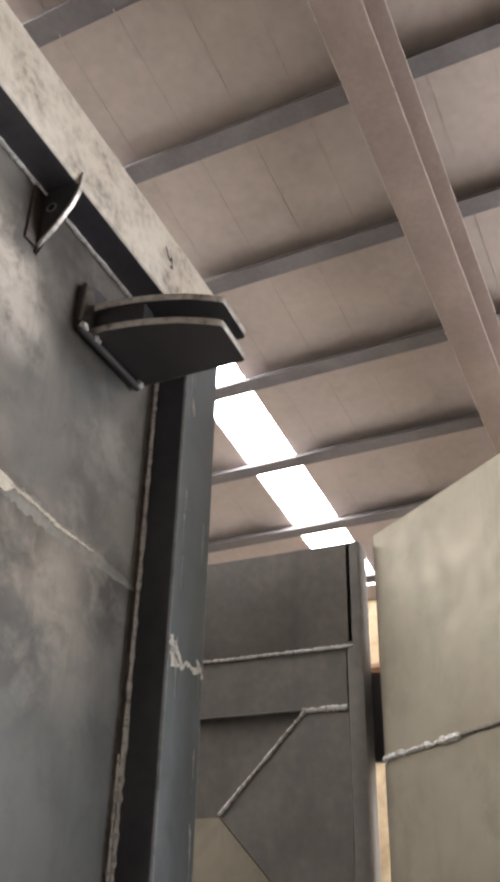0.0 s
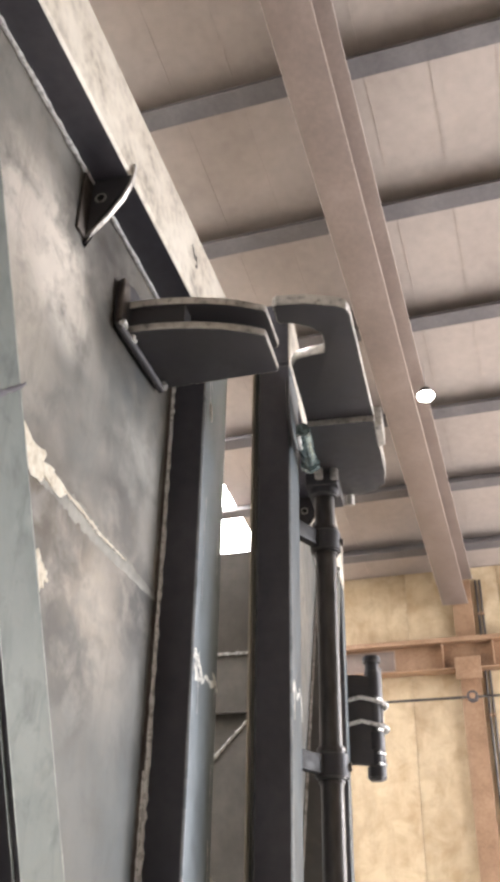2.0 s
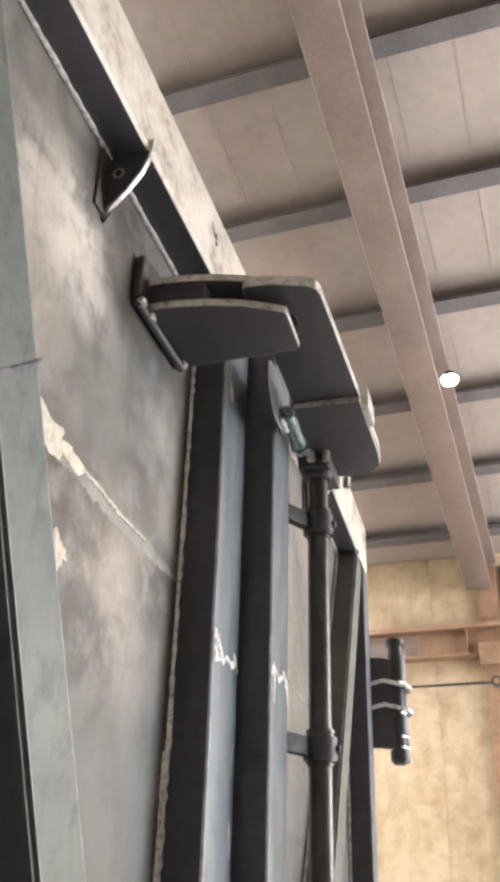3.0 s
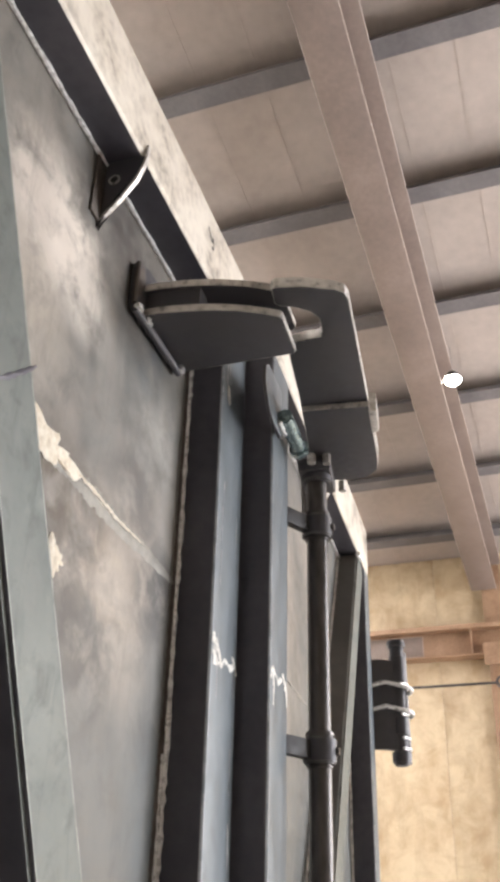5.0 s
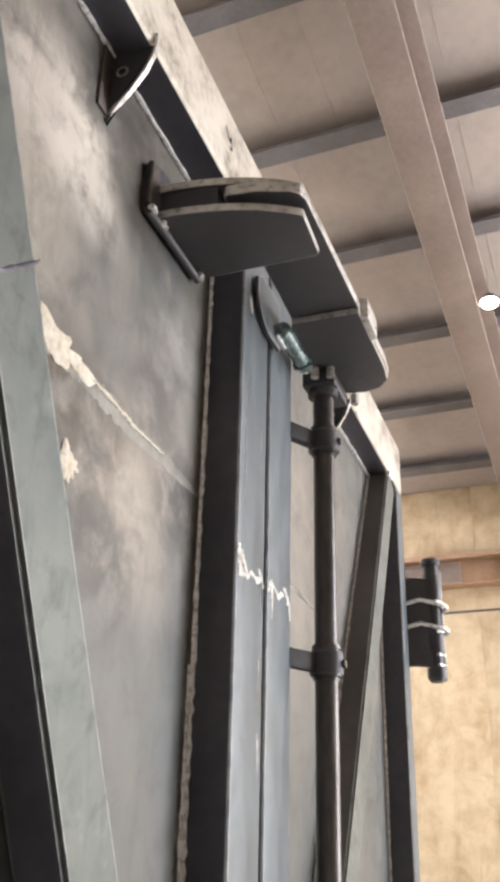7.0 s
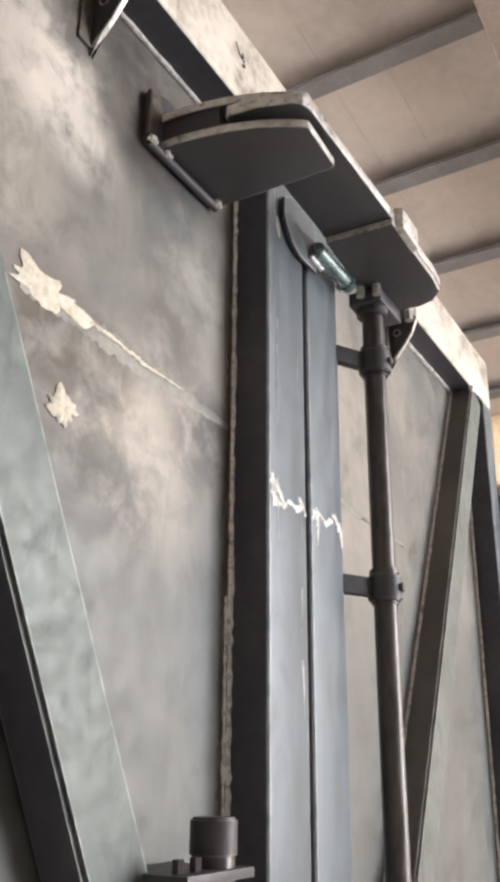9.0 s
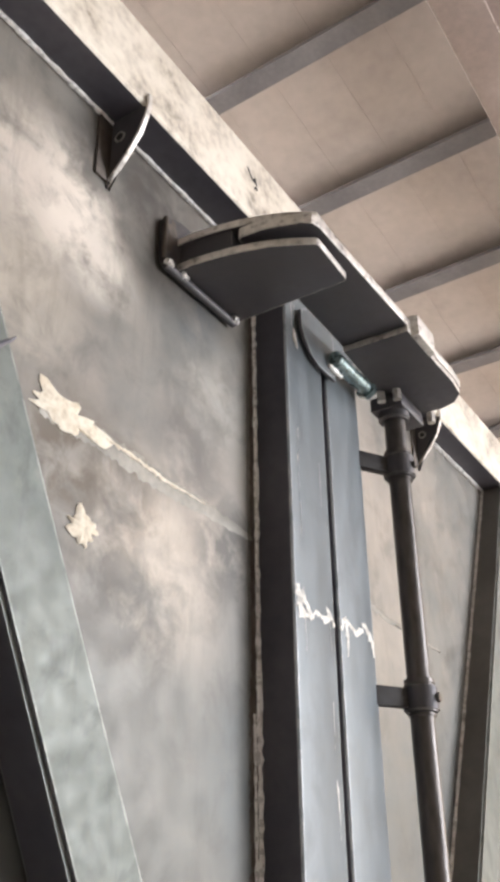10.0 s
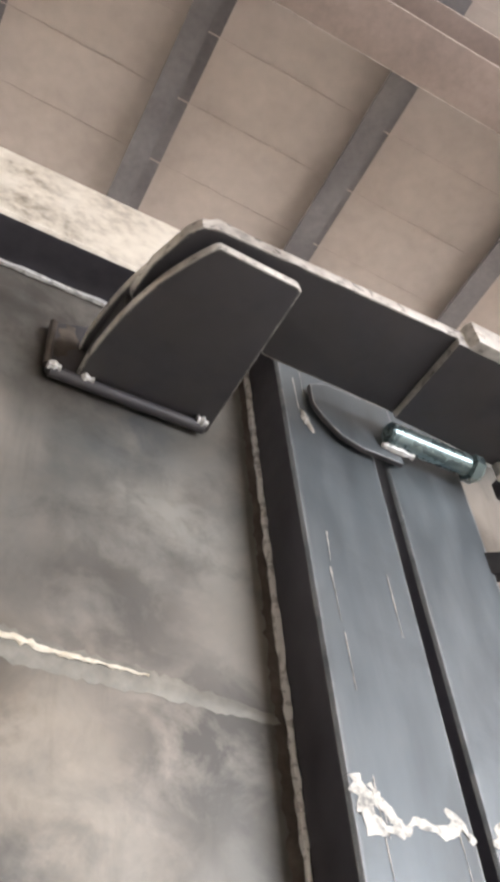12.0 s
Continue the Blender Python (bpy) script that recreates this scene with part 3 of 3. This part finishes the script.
def gusset(s, x, parent, off):
    """A rounded plate that ties the top tube to the sheet."""
    out = [(DEPTH, 2.552), (0.066, 2.556), (0.030, 2.598), (0.010, 2.628), (0.001, 2.652), (-0.003, 2.668), (-0.003, 2.6715), (DEPTH, 2.6715)]
    bm = prism(out, s * x - 0.003, s * x + 0.003, axis="x", bevel=0.001)
    g = part("gusset", bm, DARK, parent, "dark rounded gusset plate with a bolt hole", off)
    # the lip's bright steel holds the light on the plate's edge
    edge = [(0.068, 2.549), (0.029, 2.595), (0.008, 2.626), (-0.002, 2.651), (-0.0062, 2.670), (-0.0062, 2.692), (-0.0025, 2.692), (-0.0025, 2.671), (0.002, 2.653), (0.0115, 2.629), (0.032, 2.598), (0.071, 2.553)]
    part("lip", prism(edge, s * x - 0.0042, s * x + 0.0042, axis="x", bevel=0.001), BENT, g, "bright lip along the gusset's edge", off)
    part("back_leg", box(s * x - 0.030, s * x + 0.001, DEPTH - 0.0045, DEPTH - 0.0005, 2.556, 2.668, bevel=0.001), BURN, g, "brown leg of the gusset on the sheet", off)
    part("hole_rim", rod((s * x - 0.0040, 0.045, 2.634), (s * x + 0.0040, 0.045, 2.634), 0.0095, 16), BENT, g, offset=off)
    # a black plug paints the dark of the bolt hole
    part("bolt_hole", rod((s * x - 0.0046, 0.045, 2.634), (s * x + 0.0046, 0.045, 2.634), 0.006, 16), GUIDE, g, offset=off)


def brace(s, parent, off, xa, za, xb, zb, width, sides, face):
    """The slanting tube, from the lock side low down to the hinge side at the top."""
    dx, dz = xb - xa, zb - za
    ln = math.hypot(dx, dz)
    nx, nz = -dz / ln * width / 2, dx / ln * width / 2
    bm = prism([(xa + nx, za + nz), (xb + nx, zb + nz), (xb - nx, zb - nz), (xa - nx, za - nz)], 0.004, DEPTH, axis="y")
    bmesh.ops.bevel(bm, geom=[e for e in bm.edges if abs((e.verts[0].co - e.verts[1].co).y) < 0.001], offset=0.005, segments=2, affect="EDGES")
    part("brace", bm, face, parent, "slanting greenish-grey steel brace tube", off, sides)
    if s > 0:
        part("weld_seam", bead((xa + nx - 0.001, DEPTH - 0.002, za + nz), (xb + nx - 0.001, DEPTH - 0.002, zb + nz), 0.004, seed=52, wobble=0.25, step=0.012), WELD, parent, "rippled silvery weld bead", off)


def leaf_frame(s, parent, off, x_in, x_post, x_far):
    """Sheet, posts, top tube and rails of one leaf; s = -1 or 1."""
    def span(a, b):
        return (min(s * a, s * b), max(s * a, s * b))
    a, b = span(x_in, x_far)
    part("sheet", box(a + 0.004, b - 0.004, DEPTH, DEPTH + 0.004, Z0 + 0.02, ZT - 0.004), PLATE, parent, "mottled grey mill-scale steel sheet with dusty patches and a painted warm sheen", off)
    part("top_tube", box(a, b, 0.0, DEPTH - 0.0005, ZU, ZT, bevel=0.010, segments=3), TUBE, parent, "steel box tube with worn pale patches", off, SHADE_STEEL)
    part("bottom_tube", box(a, b, 0.0, DEPTH - 0.0005, Z0, Z0 + 0.15, bevel=0.010, segments=3), TUBE, parent, "", off, SHADE_STEEL)
    c, d = span(x_in, x_post)
    part("lock_post", box(c, d, 0.001, DEPTH - 0.0005, Z0 + 0.151, ZU - 0.001, bevel=0.008, segments=3), POST, parent, "blue-grey steel box tube post", off, SHADE_STEEL)
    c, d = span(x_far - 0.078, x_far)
    part("hinge_post", box(c, d, 0.001, DEPTH - 0.0005, Z0 + 0.151, ZU - 0.001, bevel=0.008, segments=3), POST, parent, "", off, SHADE_STEEL)
    c, d = span(x_post, x_far - 0.08)
    part("mid_rail", box(c, d, 0.002, DEPTH - 0.0005, 0.92, 1.0, bevel=0.008, segments=3), POST, parent, "", off, SHADE_STEEL)


def build_left_leaf():
    d = thing("container_door", pose(-1.275, 0, 0), "closed grey steel container door leaf with a hook catch", "container door", "container doors")
    o = (-1.275, 0, 0)
    leaf_frame(-1, d, o, 0.001, 0.129, 1.275)
    brace(-1, d, o, -0.162, 1.002, -1.012, 2.668, 0.096, SHADE_STEEL, BRACE)
    part("brace_splice", smear([(-0.766, 2.118), (-0.750, 2.128), (-0.732, 2.144), (-0.714, 2.160), (-0.700, 2.174)], [0.003, 0.006, 0.007, 0.006, 0.003], 0.0036, 0.0008, seed=51), SHADE_STEEL, d, "dark weld line across the brace", o)
    gusset(-1, 0.517, d, o)
    part("weld_seam", bead((-0.132, DEPTH - 0.003, 1.93), (-0.132, DEPTH - 0.003, ZU), 0.0040, seed=11, wobble=0.30, step=0.011), WELD, d, "rippled silvery weld bead", o)
    part("heat_stain", smear([(-0.143, 1.0), (-0.142, 1.5), (-0.141, 1.93)], [0.032, 0.031, 0.022], DEPTH, 0.002, seed=45, rough=0.3), BURN, d, "brown heat stain beside the weld", o)
    # this narrow run paints the post's shade on the sheet
    part("heat_stain", smear([(-0.139, 1.93), (-0.138, 2.3), (-0.137, ZU)], [0.016, 0.015, 0.014], DEPTH, 0.0012, seed=46, rough=0.3), BURN, d, "", o)
    wide = bmesh.new()
    for k, r in ((0, 0.0048), (1, 0.0032)):
        add_bead(wide, (-0.132 - 0.013 * k, DEPTH - 0.002, 1.0), (-0.132 - 0.011 * k, DEPTH - 0.002, 1.94 - 0.06 * k), r, wobble=0.40, step=0.012, seed=41 + k)
    part("weld_seam", wide, WELD, d, "broad rippled weld of two runs", o)
    # the lower lock bar's top on this leaf
    sb = part("lock_bar", rod((-0.300, -0.02, 0.6), (-0.300, -0.02, 1.545), 0.0205, 24), PIPE, d, "brown-grey steel lock bar with a capped top", o)
    part("cap", rod((-0.300, -0.02, 1.555), (-0.300, -0.02, 1.597), 0.027, 28, bevel=0.003), DARK, sb, "", o)
    part("neck", rod((-0.300, -0.02, 1.515), (-0.300, -0.02, 1.556), 0.0245, 28), PIPE, sb, "", o)
    part("guide_plate", box(-0.40, -0.262, -0.052, DEPTH - 0.001, 1.534, 1.545, bevel=0.002), DARK, sb, "", o)
    for x in (-0.385, -0.352):
        part("guide_bolt", rod((x, -0.03, 1.545), (x, -0.03, 1.559), 0.007, 6), PIPE, sb, "", o)
    part("weld_seam", bead((-1.18, DEPTH - 0.003, ZU - 0.003), (-0.22, DEPTH - 0.003, ZU - 0.003), 0.0038, seed=12, wobble=0.30, step=0.011), WELD, d, "rippled silvery weld bead", o)
    # catch: a backing plate and two lipped plates that take the hook
    c = part("catch", prism([(-0.394, 2.495), (-0.207, 2.495), (-0.196, 2.505), (-0.196, 2.600), (-0.352, 2.600), (-0.392, 2.584), (-0.398, 2.570), (-0.398, 2.508)], 0.055, DEPTH - 0.0005, axis="y", bevel=0.003), DARK, d,
             "dark steel hook catch of two curved plates", o)
    def plate():
        pts = [(-0.362, 0.066), (-0.362, 0.03)]
        for i in range(1, 10):
            f = i / 10
            a = (1 - f) ** 2
            b2 = 2 * f * (1 - f)
            e = f * f
            pts.append((a * -0.362 + b2 * -0.352 + e * -0.303, a * 0.03 + b2 * -0.082 + e * -0.152))
        return pts + [(-0.303, -0.152), (-0.298, -0.155), (-0.206, -0.152), (-0.200, -0.148), (-0.196, 0.066)]
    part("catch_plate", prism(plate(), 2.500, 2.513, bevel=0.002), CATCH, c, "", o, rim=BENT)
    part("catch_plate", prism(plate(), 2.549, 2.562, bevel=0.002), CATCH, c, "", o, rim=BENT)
    # added dark block: fills the gap's shade and hides the hook's end
    part("spacer", prism([(-0.354, 0.06), (-0.354, 0.03), (-0.347, -0.034), (-0.318, -0.034), (-0.318, 0.06)], 2.5135, 2.5485), DARK, c, "", o)
    part("catch_pin", rod((-0.262, -0.075, 2.513), (-0.262, -0.075, 2.549), 0.016, 18), DARK, c, "", o)
    part("lower_lip", rod((-0.393, 0.054, 2.492), (-0.207, 0.054, 2.492), 0.0070, 12), DARK, c, "", o)
    part("side_lip", rod((-0.397, 0.054, 2.500), (-0.395, 0.054, 2.580), 0.0045, 10), BURN, c, "rusty brown bent edge", o)
    part("heat_stain", smear([(-0.388, 2.52), (-0.378, 2.55), (-0.374, 2.585)], [0.006, 0.026, 0.014], 0.0546, 0.0006, seed=47, rough=0.4), BURN, c, "brown heat stain", o)
    for x in (-0.390, -0.352, -0.212):
        part("weld_blob", bead((x - 0.007, 0.048, 2.494), (x + 0.007, 0.048, 2.494), 0.0055, seed=int(-x * 1000), step=0.003), WELD, c, "", o)
    # seam across the sheet, with putty daubs and crumbs
    line = [(-0.600, 2.158), (-0.50, 2.160), (-0.42, 2.154), (-0.35, 2.147), (-0.27, 2.147), (-0.140, 2.139)]
    part("sheet_seam", smear(line, [0.020, 0.030, 0.031, 0.028, 0.024, 0.010], DEPTH, 0.0010, seed=21, rough=0.22, step=0.005), SEAM, d, "rough ground weld seam", o)
    part("sheet_seam", smear([(x, z + 0.006) for x, z in line[1:5]], [0.003, 0.006, 0.005, 0.002], DEPTH - 0.0014, 0.0012, seed=27, rough=0.8, step=0.004), PUTTY, d, "", o)
    part("putty_daub", splat(-0.556, 2.166, 0.050, 0.020, DEPTH - 0.001, seed=22, tail=((130, 0.022), (350, 0.040))), PUTTY, d, "cream putty daub", o)
    part("putty_daub", splat(-0.515, 2.036, 0.022, 0.018, DEPTH - 0.001, seed=23, tail=((104, 0.014), (288, 0.008))), PUTTY, d, "cream putty daub", o)
    for k, (run, w) in enumerate((([(-0.118, 2.064), (-0.112, 2.040), (-0.106, 2.016)], [0.008, 0.020, 0.014]), ([(-0.106, 2.058), (-0.092, 2.036), (-0.074, 2.020)], [0.010, 0.014, 0.006]),
                                  ([(-0.108, 2.022), (-0.084, 2.022), (-0.060, 2.036)], [0.010, 0.008, 0.004]), ([(-0.066, 2.034), (-0.040, 2.030), (-0.012, 2.038)], [0.005, 0.012, 0.007]),
                                  ([(-0.030, 2.050), (-0.018, 2.040), (-0.006, 2.024)], [0.004, 0.010, 0.006]))):
        part("chalk_mark", smear(run, w, 0.001, 0.0005, seed=70 + k, rough=0.75, step=0.005), CHALK, d, "white chalk scribble", o)
    part("chalk_mark", smear([(-0.245, 2.776), (-0.226, 2.755), (-0.222, 2.77), (-0.214, 2.748), (-0.225, 2.742)], [0.006, 0.007, 0.006, 0.007, 0.005], 0.0, 0.0005, seed=25), GUIDE, d, "dark pencil mark", o)
    # scratches and a pale smear on the post
    rnd = random.Random(88)
    for k in range(12):
        x = rnd.choice((-0.104, -0.098, -0.030, -0.022)) + rnd.uniform(-0.003, 0.003)
        z = rnd.uniform(1.70, 2.56)
        ln = rnd.uniform(0.03, 0.11)
        part("scratch", smear([(x, z), (x + rnd.uniform(-0.002, 0.002), z + ln)], [0.0005, 0.0014], 0.0008, 0.0002, seed=130 + k, rough=0.7, step=0.006), BENT, d, "", o)
    part("bare_spot", splat(-0.100, 2.508, 0.006, 0.009, 0.0008, seed=140, tail=((300, 0.014), (100, 0.008))), BENT, d, "pale smear on the post", o)
    return d


build_left_leaf()

PIVOT = (1.275, 0, 0)


def build_right_leaf():
    d = thing("container_door", pose(*PIVOT), "swinging grey steel container door leaf with a hook lever", "container door", "container doors")
    o = PIVOT
    leaf_frame(1, d, o, 0.013, 0.142, 1.275)
    part("liner", box(0.006, 1.262, DEPTH + 0.005, DEPTH + 0.009, Z0 + 0.02, ZT - 0.003), LINER, d, "beige steel inner lining sheet with a weld seam", o)
    part("liner_seam", bead((0.05, DEPTH + 0.011, 2.14), (1.255, DEPTH + 0.011, 2.14), 0.005, seed=31), SEAM, d, "", o)
    part("liner_seam", bead((0.93, DEPTH + 0.012, 2.14), (1.255, DEPTH + 0.012, 2.14), 0.008, seed=32, wobble=0.5, step=0.012), WELD, d, "rippled silvery weld bead", o)
    brace(1, d, o, 0.225, 1.02, 1.138, 2.668, 0.088, SIDE, BRACE)
    gusset(1, 0.605, d, o)
    part("weld_seam", bead((0.14, DEPTH - 0.002, ZU - 0.002), (1.19, DEPTH - 0.002, ZU - 0.002), 0.005, seed=33, wobble=0.22, step=0.010), WELD, d, "", o)
    part("sheet_seam", smear([(0.15, 2.16), (0.35, 2.13), (0.62, 2.12)], [0.014, 0.012, 0.006], DEPTH, 0.002, seed=34), SEAM, d, "", o)
    for k, (run, w) in enumerate((([(0.018, 2.024), (0.030, 2.048), (0.040, 2.026)], [0.005, 0.010, 0.007]), ([(0.036, 2.046), (0.040, 2.016), (0.036, 1.986)], [0.009, 0.008, 0.003]),
                                  ([(0.040, 2.044), (0.070, 2.032), (0.098, 2.042)], [0.006, 0.009, 0.008]), ([(0.094, 2.052), (0.116, 2.044), (0.130, 2.026)], [0.006, 0.016, 0.010]),
                                  ([(0.122, 2.044), (0.132, 2.024), (0.134, 2.004)], [0.008, 0.012, 0.004]))):
        part("chalk_mark", smear(run, w, 0.001, 0.0005, seed=80 + k, rough=0.75, step=0.005), CHALK, d, "white chalk scribble", o)
    # overlap strap and its pin
    st = part("overlap_strap", prism([(-0.082, 2.512), (-0.060, 2.488), (-0.030, 2.479), (0.03, 2.479), (0.03, 2.58), (-0.07, 2.58), (-0.092, 2.565), (-0.092, 2.530)], -0.011, -0.004, axis="y", bevel=0.0015), POST, d,
              "grey overlap strap with dark edges and a greenish pin", o, DARK)
    part("pin", rod((0.005, -0.022, 2.512), (0.15, -0.022, 2.512), 0.015, 20, bevel=0.002), ZINC, st, "greenish zinc-plated pin", o)
    part("nut", rod((0.128, -0.022, 2.512), (0.146, -0.022, 2.512), 0.021, 6, bevel=0.002), ZINC, st, "", o)
    part("weld_blob", bead((0.0, -0.014, 2.497), (0.045, -0.014, 2.495), 0.0045, seed=39, step=0.005), WELD, st, "", o)
    # guides of the lock bar on the post
    for z in (2.372, 1.945):
        g = part("bar_guide", rod((0.216, -0.041, z - 0.022), (0.216, -0.041, z + 0.022), 0.030, 24, bevel=0.003), DARK, d, "black bar guide with a collar", o)
        arm = bmesh.new()
        add_box(arm, -0.105, 0.0, -0.009, 0.009, -0.016, 0.016, m=pose(0.215, -0.036, z, 0, 0, -30), bevel=0.002)
        part("guide_arm", arm, GUIDE, g, "", o)
        part("collar", rod((0.216, -0.041, z + 0.023), (0.216, -0.041, z + 0.033), 0.026, 24, bevel=0.002), PIPE, g, "", o)
        part("wear_ring", rod((0.216, -0.041, z - 0.030), (0.216, -0.041, z - 0.0225), 0.0235, 24, bevel=0.002), PIPE, g, "", o)
        part("clamp_ear", box(0.236, 0.258, -0.048, -0.034, z - 0.014, z + 0.014, bevel=0.003), DARK, g, "", o)
        part("guide_bolt", rod((0.216, -0.076, z), (0.216, -0.063, z), 0.008, 6), PIPE, g, "", o)
    wire = bmesh.new()
    last = None
    for k in range(15):
        f = k / 14
        p = (0.235 + 0.10 * math.sin(f * math.pi) * 0.6, -0.06 + 0.05 * f, 2.385 + 0.11 * f)
        if last:
            add_rod(wire, last, p, 0.0014, 6)
        last = p
    part("wire_loop", wire, PIPE, d, "thin bent wire tied to the bar guide", o)
    # small plates where the post meets the top tube
    part("weld_seam", bead((1.19, DEPTH - 0.002, 1.0), (1.19, DEPTH - 0.002, ZU), 0.004, seed=37, wobble=0.2, step=0.01), WELD, d, "", o)
    part("weld_blob", bead((1.075, 0.002, 2.668), (1.12, 0.002, 2.668), 0.007, seed=38, step=0.006), WELD, d, "", o)
    return d


RIGHT_LEAF = build_right_leaf()


def build_lock_bar(parent):
    """The turning bar with its hook; its own space has the bar's axis at the origin."""
    b = part("lock_bar", rod((0, 0, 0.65), (0, 0, 2.512), 0.0205, 24, bevel=0.002), PIPE, parent, "brown-grey steel lock bar with a hook plate")
    hook = [(0.045, 0.012), (0.066, -0.020), (0.072, -0.060), (0.060, -0.095), (0.032, -0.116), (-0.02, -0.120), (-0.528, -0.107), (-0.544, -0.102), (-0.554, -0.088), (-0.570, -0.040), (-0.574, 0.004),
            (-0.568, 0.010), (-0.532, 0.010), (-0.526, 0.006), (-0.520, -0.016), (-0.504, -0.042), (-0.484, -0.055), (-0.452, -0.055), (-0.435, -0.051), (-0.433, -0.030), (-0.424, -0.002), (-0.408, 0.008),
            (-0.25, 0.010), (-0.03, 0.020)]
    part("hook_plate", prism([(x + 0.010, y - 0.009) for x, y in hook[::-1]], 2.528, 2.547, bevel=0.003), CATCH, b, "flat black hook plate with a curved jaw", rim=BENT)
    back = [(0.043, 0.010), (0.064, -0.020), (0.070, -0.060), (0.058, -0.093), (0.030, -0.114), (-0.02, -0.118), (-0.225, -0.115), (-0.225, 0.008), (-0.03, 0.018)]
    part("doubler", prism([(x + 0.010, y - 0.009) for x, y in back[::-1]], 2.515, 2.5275, bevel=0.002), DARK, b, rim=BENT)
    part("hook_lug", prism([(-0.201, -0.121), (-0.196, -0.137), (-0.121, -0.137), (-0.111, -0.121)], 2.515, 2.556, bevel=0.002), BENT, b)
    part("boss", rod((0, 0, 2.470), (0, 0, 2.515), 0.030, 24, bevel=0.003), DARK, b)
    part("boss_block", box(-0.034, 0.078, -0.032, 0.034, 2.486, 2.5145, bevel=0.004), DARK, b)
    for x, y in ((-0.046, 0.004), (-0.040, -0.026), (0.086, -0.045)):
        part("boss_bolt", rod((x, y, 2.494), (x, y, 2.5165), 0.0085, 6), BENT, b)
    return b


LOCK_BAR = build_lock_bar(RIGHT_LEAF)


def motions():
    """The leaf swings shut, is let go, and is pulled shut again; the bar turns its hook into the catch."""
    leaf = [(0.0, 51.0), (0.4, 39.5), (0.6, 33.5), (0.8, 28.8), (1.0, 24.5), (1.2, 20.0), (1.5, 14.0), (1.7, 10.1), (2.0, 5.5), (2.3, 3.3), (2.6, 2.1), (3.0, 2.3), (3.2, 2.95),
            (4.0, 4.4), (4.8, 3.65), (5.1, 1.55), (5.4, 0.3), (5.6, 0.0), (12.0, 0.0)]
    walk(RIGHT_LEAF, [(t, pose(*PIVOT, 0, 0, a)) for t, a in leaf])
    bar = [(0.0, -7.0), (1.2, -7.0), (1.5, -5.5), (1.7, -3.6), (2.0, -2.2), (2.3, -3.2), (2.6, -1.6), (3.0, -1.2), (3.2, -1.0), (4.0, 3.4), (4.8, 4.4), (5.1, 3.6), (5.4, 1.2), (5.7, 0.3), (12.0, 0.3)]
    walk(LOCK_BAR, [(t, pose(0.216 - PIVOT[0], -0.041, 0, 0, 0, a)) for t, a in bar])


motions()
